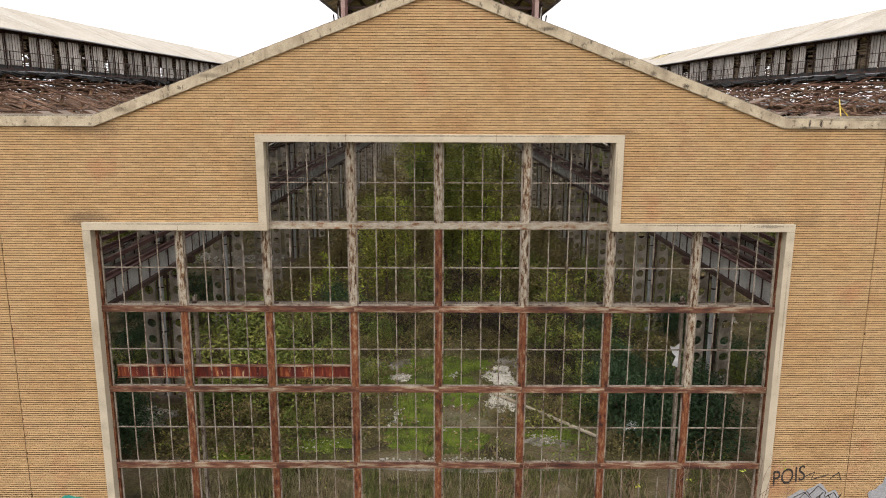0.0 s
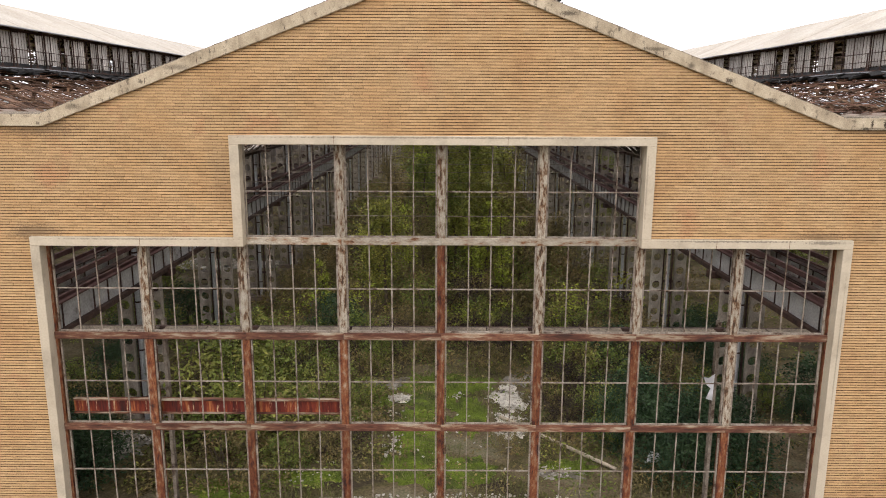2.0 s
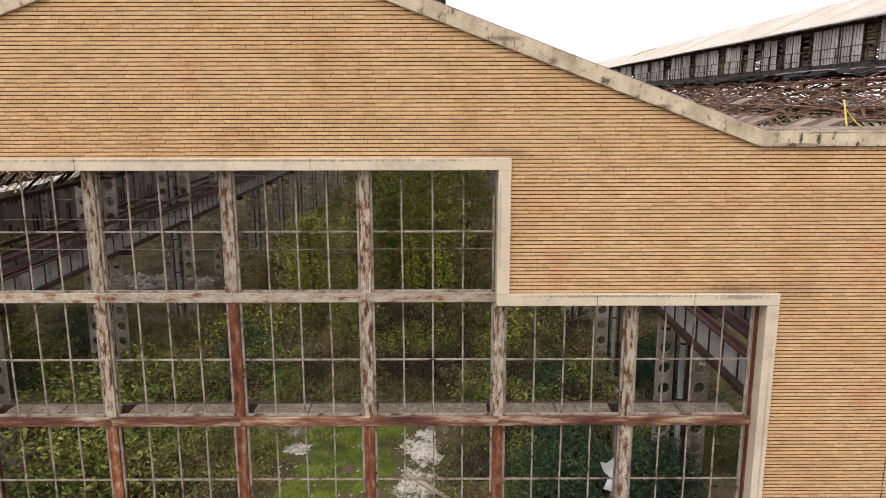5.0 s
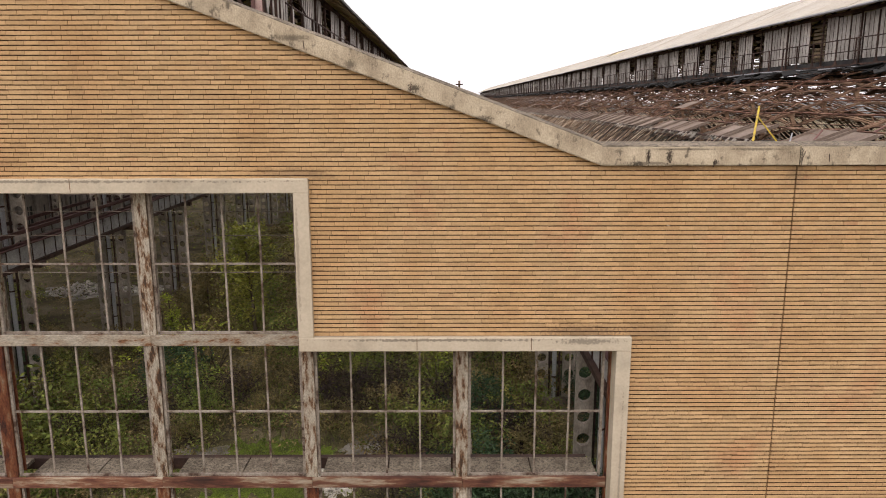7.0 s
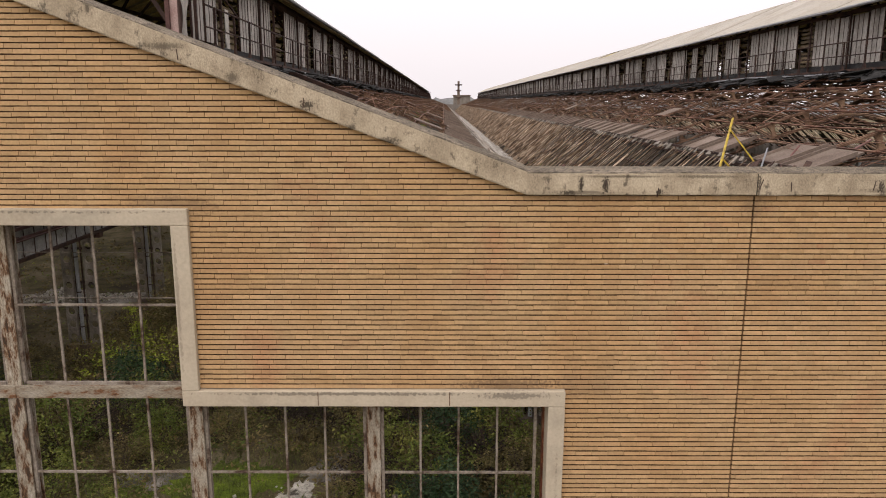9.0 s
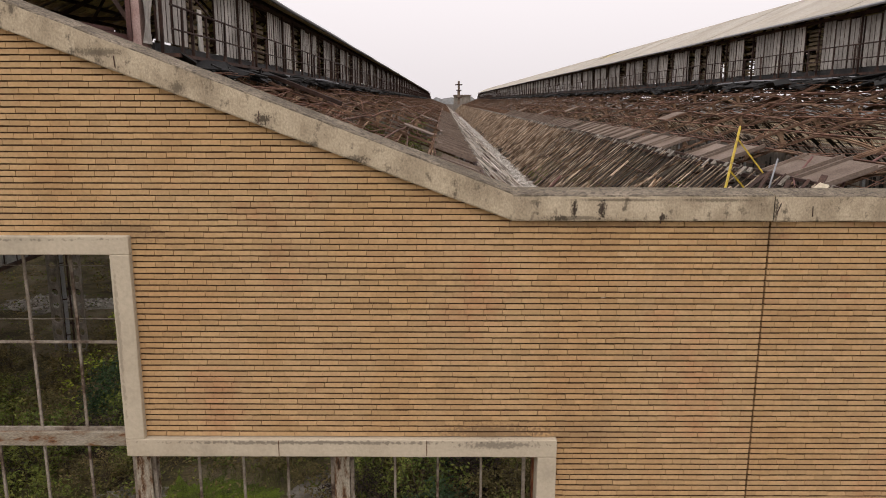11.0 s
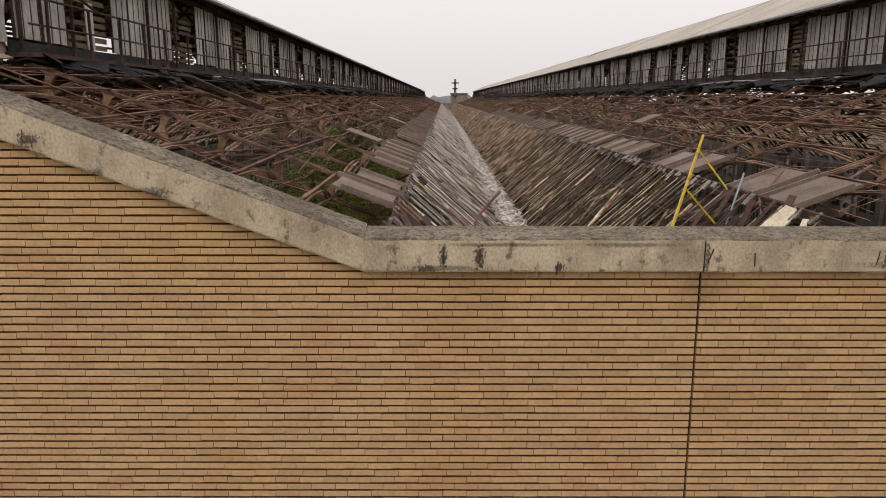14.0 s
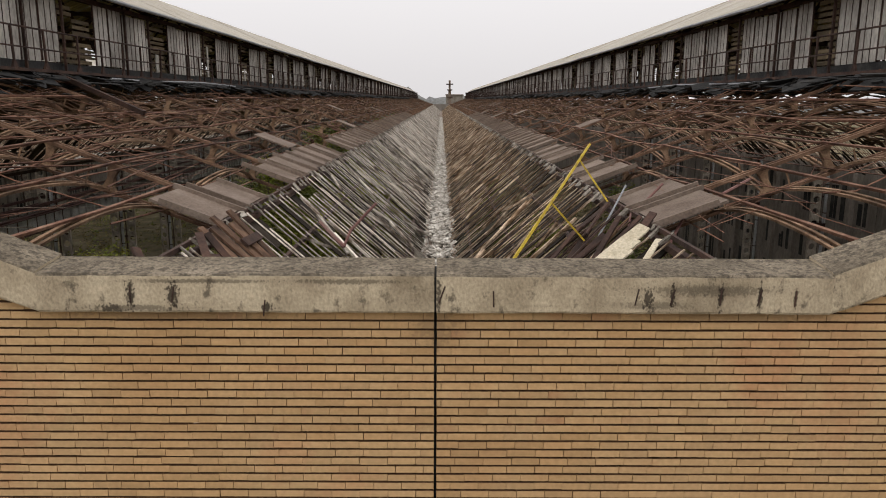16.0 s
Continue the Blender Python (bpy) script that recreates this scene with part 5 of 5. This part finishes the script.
def undergrowth(material, n, seed, size, label):
    """Low growth all over the floor, too fine to tell apart."""
    r = random.Random(seed)
    g = Geo()
    while len(g.f) < n:
        x, y = r.uniform(-42, 42) if r.random() < 0.35 else r.uniform(-14, 14), 7 + 115 * r.random() ** 1.3
        if (abs(x - 0.8) < 3.6 and y < 22 and r.random() < 0.86) or noise.noise(Vector((x * 0.22, y * 0.22, seed * 3.3))) < -0.12:
            continue
        h = r.uniform(0.05, 0.9) * (0.5 + 0.012 * y)
        leaves(g, r, (x, y, h * 0.5), 0.55 * h + 0.25, 9, size * (1 + 0.008 * y))
    return tagged(part("undergrowth", g, material), label, "undergrowth", kind="stuff")


undergrowth(LEAF_D, 170000, 1, 0.08, "brown and olive brambles over the hall floor")
undergrowth(LEAF_A, 60000, 2, 0.08, "low green growth over the hall floor")


def blades(name, label, material, n, region, height, seed, keep=None):
    r = random.Random(seed)
    g = Geo()
    x0, x1, y0, y1 = region
    while len(g.f) < n:
        x, y = r.uniform(x0, x1), r.uniform(y0, y1)
        if noise.noise(Vector((x * 0.35, y * 0.35, seed))) < (-0.05 if keep is None else keep):
            continue
        h = height * r.uniform(0.4, 1.3)
        a = r.uniform(0, 6.283)
        lx, ly = r.uniform(-0.4, 0.4) * h, r.uniform(-0.4, 0.4) * h
        w = 0.012 + 0.01 * h
        g.add([(x - w * math.cos(a), y - w * math.sin(a), 0), (x + w * math.cos(a), y + w * math.sin(a), 0), (x + lx, y + ly, h)], [(0, 1, 2)])
    return tagged(part(name, g, material), label, "grass", kind="stuff")


blades("grass", "rank green grass on the hall floor", GRASS, 22000, (-13, 13, 5, 30), 0.30, 2)
blades("dry_grass", "pale dry grass along the window foot", DRY, 9000, (-12, 12, 0.6, 5.2), 0.5, 3, -0.05)
blades("grass", "green grass along the window foot", GRASS, 12000, (-12, 12, 0.6, 6.5), 0.4, 6, -0.1)
blades("dry_grass", "pale dry weeds in front of the wall", DRY, 12000, (-20, 20, -6, -0.4), 0.8, 4, -0.1)

# moss carpets on the old floor
rm = random.Random(12)


def moss_patch(x, y, rx, ry, seed, name="moss_patch", material=MOSS, label="bright green moss carpet on the floor", category="moss"):
    r = random.Random(seed)
    n, rings = 60, 6
    vs = [(x, y, 0.05)]
    for k in range(1, rings + 1):
        for i in range(n):
            a = 2 * math.pi * i / n
            wob = 1 + 0.5 * noise.noise(Vector((math.cos(a) * 1.9, math.sin(a) * 1.9, seed))) + 0.3 * noise.noise(Vector((math.cos(a) * 6, math.sin(a) * 6, seed))) + r.uniform(-0.1, 0.1) * (k == rings)
            q = k / rings
            z = 0.045 * (1 - q ** 2) + r.uniform(0, 0.02) if k < rings else -0.01
            vs.append((x + math.cos(a) * rx * q * wob, y + math.sin(a) * ry * q * wob, z + 0.008))
    fs = [(0, 1 + i, 1 + (i + 1) % n) for i in range(n)]
    for k in range(rings - 1):
        b, c = 1 + k * n, 1 + (k + 1) * n
        fs += [(b + i, c + i, c + (i + 1) % n, b + (i + 1) % n) for i in range(n)]
    return tagged(part(name, Geo().add(vs, fs), material), label, category, category + " patches", "stuff")


for i, (x, y, rx, ry) in enumerate(((-0.4, 18.3, 1.9, 3.0), (-1.0, 13.2, 1.5, 2.6), (-0.7, 9.4, 2.2, 1.7), (1.3, 9.2, 1.2, 1.4), (1.6, 15.0, 0.9, 2.4), (5.6, 9.4, 1.5, 0.9),
                                     (-5.8, 8.6, 1.6, 0.8), (-9.0, 7.4, 2.0, 0.8), (1.9, 19.4, 1.2, 1.4), (-3.6, 17.6, 1.2, 1.5), (8.6, 30.5, 2.2, 2.2), (-4.6, 15.6, 0.9, 1.3), (6.4, 19.0, 1.0, 1.2))):
    moss_patch(x, y, rx, ry, i + 1)

PLASTER = mat("cream_plaster_spill", [(0.10, 0.088, 0.066), (0.50, 0.46, 0.38), (0.70, 0.66, 0.57)], 1.6, 0.95, 0.6, 14, cuts=[0.36, 0.44, 0.58])
DUST = mat("pale_plaster_dust", [(0.10, 0.088, 0.066), (0.20, 0.18, 0.145), (0.33, 0.305, 0.26)], 0.9, 0.95, 0.6, 18, cuts=[0.36, 0.5, 0.64])
for i, (x, y, rx, ry) in enumerate(((3.7, 17.4, 1.0, 1.9), (3.5, 13.9, 0.8, 1.6), (-2.4, 17.2, 0.8, 0.6), (-3.3, 19.5, 1.6, 1.0), (0.9, 6.3, 6.0, 0.5), (5.3, 8.9, 1.2, 0.5), (4.6, 20.4, 0.9, 1.3), (-15.7, 11.5, 1.8, 1.5), (-18.9, 50.9, 3.0, 1.8), (-24, 51, 3.5, 3))):
    moss_patch(x, y, rx, ry, i + 60, "dust_patch", PLASTER if i < 3 else DUST, "pale plaster dust and broken screed on the floor", "dust")

# ---- rubble and litter on the floor ----


def heap(name, label, x, y, rx, ry, n, size, material, seed):
    r = random.Random(seed)
    g = Geo()
    for _ in range(n):
        a, q = r.uniform(0, 6.283), r.random() ** 0.7
        px, py = x + math.cos(a) * rx * q, y + math.sin(a) * ry * q
        s = size * r.uniform(0.3, 1.3)
        z = 0.05 + s * 0.2
        d = Vector((r.uniform(-1, 1), r.uniform(-1, 1), r.uniform(-0.4, 0.4))).normalized() * s
        g.beam(Vector((px, py, z)) - d * 0.5, Vector((px, py, z)) + d * 0.5, s * r.uniform(0.4, 0.9), s * r.uniform(0.2, 0.6), (r.uniform(-0.5, 0.5), r.uniform(-0.5, 0.5), 1))
    return tagged(part(name, g, material), label, "rubble", "rubble heaps", "stuff")


WHITE = mat("plaster_rubble", [(0.30, 0.27, 0.22), (0.45, 0.42, 0.36), (0.60, 0.57, 0.50)], 2, 0.95, 0.4, 10, rnd=0.2)
for i, (x, y, rx, ry, n, s) in enumerate(((3.7, 17.5, 1.3, 2.0, 140, 0.10), (3.6, 14.2, 1.0, 1.6, 90, 0.09), (-2.4, 17.2, 0.6, 0.5, 110, 0.13), (-2.3, 11.4, 0.5, 1.6, 40, 0.14),
                                          (5.2, 9.0, 0.8, 0.6, 60, 0.09), (1.2, 6.6, 5.5, 0.45, 260, 0.10), (-6.0, 8.9, 2.6, 1.0, 60, 0.09), (-3.2, 14.0, 1.5, 4.0, 60, 0.10),
                                          (0.8, 17.5, 0.6, 0.5, 24, 0.12), (-15.7, 11.5, 1.6, 1.2, 90, 0.22), (-24.0, 51.0, 3.0, 2.5, 150, 0.35), (2.0, 11.5, 3.5, 4.0, 60, 0.09),
                                          (-18.9, 50.9, 2.4, 1.4, 120, 0.3), (20, 30, 3, 3, 100, 0.3))):
    heap("rubble_heap", "pale broken plaster and brick rubble on the floor", x, y, rx, ry, n, s, WHITE, i + 40)

pole = thing("fallen_pole", "grey concrete pole fallen across the floor", "pole")
part("shaft", Geo().tube([(3.1, 14.6, 0.14), (5.5, 11.8, 0.16), (7.9, 9.0, 0.18)], 0.10, 8, 0.085), FRAME_CON, pole)
bag = Geo()
rr = random.Random(5)
for _ in range(14):
    p = Vector((9.45 + rr.uniform(-0.2, 0.2), 8.8 + rr.uniform(-0.15, 0.15), 0.75 + rr.uniform(0, 0.25)))
    leaves(bag, rr, p, 0.12, 3, 0.16)
tagged(part("plastic_bag", bag, FARWHITE), "crumpled white plastic bag caught in the bush", "litter")
torn = Geo()
flap = [(x + 0.055, z) for x, z in ((9.08, 6.55), (9.10, 7.5), (8.92, 7.35), (8.74, 7.38), (8.86, 7.1), (9.0, 6.98), (8.93, 6.8), (8.86, 6.62))]
torn.add([(x, 1.86, z) for x, z in flap] + [(x, 1.88, z) for x, z in flap], [tuple(range(8)), tuple(range(15, 7, -1))])
tagged(part("torn_sheet", torn, FARWHITE), "torn white sheet caught on the steel post", "litter")

# ---- bare saplings before the window ----
rs = random.Random(8)
for x, y, h in ((9.7, -1.3, 4.6), (11.0, -1.1, 4.2), (8.2, -1.6, 4.4), (6.6, -1.2, 3.6), (3.0, -1.4, 4.6), (1.9, -1.0, 3.8), (10.4, -1.9, 4.0), (4.4, -1.2, 3.6), (12.0, -1.4, 3.4), (-1.5, -1.3, 3.3), (7.4, -1.0, 3.7), (-4.0, -1.2, 3.2)):
    sap = thing("bare_sapling", "bare reddish sapling with few withered leaves", "sapling", "bare saplings")
    g, lv = Geo(), Geo()
    for _ in range(5):
        a = rs.uniform(0, 6.283)
        pts = limb(g, rs, (x, y, 0), (0.22 * math.cos(a), 0.12 * math.sin(a), 1), h * rs.uniform(0.75, 1.05), 0.02, 0.10, 7)
        for q in pts[3:]:
            a = rs.uniform(0, 6.283)
            tip = limb(g, rs, q, (math.cos(a), 0.5 * math.sin(a), rs.uniform(0.6, 1.4)), rs.uniform(0.3, 0.9), 0.009, 0.2, 3)
            if rs.random() < 0.04:
                leaves(lv, rs, tip[-1], 0.2, 5, 0.06)
    part("twig_spray", g, TWIG, sap)
    if lv.f:
        part("foliage", lv, LEAF_C, sap)

# ---- things on the roof ----
frame_y = thing("yellow_rail_frame", "leaning yellow steel rail with two stub braces", "steel rail")
B, T = Vector((15.75, 4.04, 14.66)), Vector((18.22, 9.35, 16.6))
part("upright", Geo().beam(B, T, 0.042, 0.042, (0, 1, 0)), YELLOW, frame_y)
part("brace", Geo().beam(B.lerp(T, 0.53), (17.75, 6.82, 14.92), 0.034, 0.034, (0, 1, 0)), YELLOW, frame_y)
part("brace", Geo().beam(B.lerp(T, 0.86), (18.42, 8.2, 15.5), 0.034, 0.034, (0, 1, 0)), YELLOW, frame_y)
rod = thing("grey_rod", "thin pale metal rod leaning on the valley side", "metal rod")
part("shaft", Geo().tube([(17.78, 6.6, 14.85), (18.75, 8.2, 15.85)], 0.022, 6), PIPE, rod)
board = thing("broken_board", "broken cream board with ragged edges on the roof edge", "broken board")
g = Geo()
edge = [(17.42, 4.62, 15.10), (17.80, 4.80, 15.36), (18.17, 4.92, 15.61), (18.30, 4.80, 15.56), (18.22, 4.72, 15.50), (18.08, 4.66, 15.40),
        (18.12, 4.60, 15.39), (17.96, 4.54, 15.28), (17.98, 4.48, 15.26), (17.80, 4.40, 15.15)]
vs = [Vector(p) for p in edge]
up = Vector((-0.4, -0.35, 0.8)).normalized() * 0.03
g.add(vs + [p + up for p in vs], [tuple(range(9, -1, -1)), tuple(range(10, 20))] + [(i, (i + 1) % 10, 10 + (i + 1) % 10, 10 + i) for i in range(10)])
part("panel", g, PALEWOOD, board)
board_b = thing("broken_board", "small ragged scrap of cream board on the roof edge", "broken board")
part("panel", Geo().beam((18.12, 4.3, 15.18), (18.42, 4.7, 15.42), 0.10, 0.02).beam((18.05, 4.25, 15.14), (18.2, 4.35, 15.2), 0.07, 0.02), PALEWOOD, board_b)
for pts, rad in (([(17.7, 6.2, 14.75), (18.2, 6.7, 15.15), (19.3, 7.6, 15.95)], 0.026), ([(18.05, 5.6, 14.95), (18.35, 6.3, 15.3), (18.55, 6.9, 15.55)], 0.018),
                 ([(18.6, 5.0, 15.1), (19.2, 5.9, 15.62), (20.6, 6.7, 16.15)], 0.03), ([(12.42, 9.24, 14.92), (12.7, 9.1, 14.66), (12.97, 8.98, 14.42)], 0.045),
                 ([(12.97, 8.98, 14.42), (13.08, 9.3, 14.72), (13.62, 9.6, 15.28)], 0.034)):
    bar = thing("red_bent_bar", "bent rusty red steel bar lying on the valley side", "steel bar", "bent red bars")
    part("shaft", Geo().tube(pts, rad, 6), REDPAINT, bar)
rs = random.Random(31)
for cx, s in ((0.0, 1), (BAY, -1)):
    planks = thing("fallen_planks", "dark fallen planks piled at the roof edge", "planks", "fallen planks")
    for _ in range(14):
        y, v = rs.uniform(1.6, 4.6) if s > 0 else rs.uniform(5.0, 8.5), rs.uniform(-0.2, 0.9)
        a = on_steep(cx, s, v, y, rs.uniform(0.12, 0.32))
        b = on_steep(cx, s, v + rs.uniform(0.4, 1.8), y + rs.uniform(-0.9, 0.4), rs.uniform(0.1, 0.25))
        part("plank", Geo().beam(a, b, rs.uniform(0.07, 0.2), 0.03, (0, rs.uniform(-0.4, 0.4), 1)), IRON, planks)

slide = thing("fallen_planks", "grey weathered planks slid down over the roof edge", "planks", "fallen planks")
for i, (y, v0, ln, w) in enumerate(((4.35, -0.1, 2.0, 0.2), (4.65, 0.0, 2.3, 0.24), (4.98, -0.15, 2.2, 0.2), (5.3, 0.1, 1.9, 0.26), (5.66, -0.1, 1.2, 0.22))):
    part("plank", Geo().beam(on_steep(0, 1, v0, y, 0.12 + 0.02 * i), on_steep(0, 1, v0 + ln, y - 0.12 + 0.05 * (i % 3), 0.10), w, 0.035, (ST_N.x, 0, ST_N.z)), RAFTER, slide)
for i, (y, v) in enumerate(((4.9, 0.5), (4.5, 1.1), (4.3, 1.6))):
    part("plank", Geo().beam(on_steep(0, 1, v, y, 0.20), on_steep(0, 1, v + 0.05, y + 0.75, 0.22), 0.16, 0.04, (ST_N.x, 0, ST_N.z)), IRON, slide)
beam_dark = thing("fallen_beam", "dark thick steel beam lying across the roof framing", "steel beam")
part("shaft", Geo().beam(on_slope(0, 1, SL_LEN - 0.1, 14.1, 0.16), on_slope(0, 1, 4.4, 12.8, 0.16), 0.10, 0.12), IRON, beam_dark)

# ---- distance ----
mast = thing("signal_mast", "distant lattice mast with platforms", "mast")
mx, my = 20.6, 500.0
part("shaft", Geo().box(mx - 0.9, mx + 0.9, my - 0.9, my + 0.9, 0, 24.0).box(mx - 0.7, mx + 0.7, my - 0.7, my + 0.7, 24.0, 30.5), SLAB, mast)
for z, w in ((19.0, 2.0), (23.8, 1.8), (27.6, 2.4)):
    part("platform", Geo().box(mx - w, mx + w, my - w, my + w, z, z + 0.7), IRON, mast)
house = thing("far_building", "far white industrial building", "building")
part("wall", Geo().box(19, 33, 620, 650, 0, 21.5), OUTER, house)
part("roof", Geo().box(18.5, 33.5, 619, 651, 21.5, 22.2), SLAB, house)
g = Geo()
rh = random.Random(2)
for i in range(140):
    a = radians(-88 + 176 * i / 139)
    d = rh.uniform(850, 1100)
    x, y = math.sin(a) * d, math.cos(a) * d
    h, w = rh.uniform(14, 24) + (9 if -0.09 < a < -0.02 else 0), rh.uniform(26, 45)
    n = 9
    vs = [(x + (j / n - 0.5) * w * 2, y + rh.uniform(-8, 8), h * math.sin(math.pi * (j + 0.5) / (n + 1)) ** 0.5 * rh.uniform(0.8, 1.1)) for j in range(n + 1)]
    g.add(vs + [(p[0], p[1], -1) for p in vs] + [(p[0], p[1] + 30, -1) for p in vs],
          [(j, j + 1, n + 2 + j, n + 1 + j) for j in range(n)] + [(j + 1, j, 2 * n + 2 + j, 2 * n + 3 + j) for j in range(n)])
tagged(part("backdrop", g, HILL), "far belt of woodland on the horizon, with haze in its pale grey colour", "woodland", kind="structure")

# ---- graffiti ----
tag_text = bpy.data.curves.new("spray_tag", "FONT")
tag_text.body, tag_text.size, tag_text.shear, tag_text.offset, tag_text.extrude = "POIS", 0.85, 0.25, 0.0, 0.002
tag_text.materials.append(INK)
tag = new("spray_tag", tag_text)
tag.matrix_basis = pose(12.28, -0.008, 2.62, 90, 0, 0) @ Matrix.Rotation(radians(13), 4, "Z") @ Matrix.Diagonal((0.72, 1, 1, 1))
tagged(tag, "black sprayed tag on the brick wall", "graffiti")


def splash(name, label, x, z, w, h, material, seed):
    r = random.Random(seed)
    n = 40
    out = []
    for i in range(n):
        a = 2 * math.pi * i / n
        q = 1 + 0.22 * math.sin(4 * a + seed) + 0.1 * math.sin(9 * a)
        out.append((x + w * math.cos(a) * q, z + h * math.sin(a) * q))
    return tagged(part(name, Geo().prism(out, -0.012, -0.006), material), label, "graffiti")


g = Geo()
for i, (x, z, w, h) in enumerate(((13.4, 1.85, 0.55, 0.6), (14.0, 2.0, 0.5, 0.7), (14.5, 1.85, 0.45, 0.62), (14.0, 1.3, 1.1, 0.5))):
    n = 26
    out = [(x + w * math.cos(a) * (1 + 0.12 * math.sin(3 * a + i)), z + h * math.sin(a) * (1 + 0.1 * math.sin(5 * a + i))) for a in [2 * math.pi * j / n for j in range(n)]]
    g.prism(out, -0.012 - 0.001 * i, -0.006)
tagged(part("spray_piece", g, WHITESPRAY), "white sprayed bubble shapes on the brick wall", "graffiti")
splash("spray_piece", "white sprayed shape on the brick wall", 16.5, 2.2, 0.5, 0.7, WHITESPRAY, 2)
splash("spray_piece", "turquoise sprayed shape on the brick wall", -13.8, 1.50, 1.1, 0.62, CYAN, 3)
g = Geo()
for pts in ([(13.3, 2.1), (13.6, 2.45), (13.9, 2.0), (14.2, 2.4)], [(14.4, 2.3), (14.6, 1.9), (14.9, 2.35)], [(13.4, 3.0), (13.8, 3.2), (13.7, 2.9), (14.3, 3.1)], [(14.4, 2.95), (14.7, 3.2), (14.8, 2.9)],
            [(13.0, 1.7), (13.15, 2.2), (13.5, 2.4), (13.8, 2.1), (13.6, 1.7), (13.2, 1.5)], [(13.7, 2.3), (14.0, 2.65), (14.3, 2.4), (14.2, 1.9), (13.9, 1.7)],
            [(14.3, 2.2), (14.6, 2.4), (14.85, 2.0), (14.7, 1.6), (14.35, 1.5)], [(13.3, 1.9), (13.5, 2.1), (13.6, 1.85)], [(13.9, 2.1), (14.1, 2.3), (14.1, 2.0)]):
    g.tube([(x, -0.017, z) for x, z in pts], 0.016, 5)
tagged(part("spray_scrawl", g, INK), "thin dark sprayed scrawl on the brick wall", "graffiti")

# ---- bricks nearest the path ----
shared = {}
for (x0, x1, z, y), wall in near_bricks:
    w = round(x1 - x0, 3)
    if w not in shared:
        g = Geo()
        brick_geo(g, 0, w, 0, 0)
        shared[w] = g.mesh("brick", BRICK)
        dark_ledges(shared[w])
    part("brick", shared[w], None, wall, at=pose(x0, y, z))
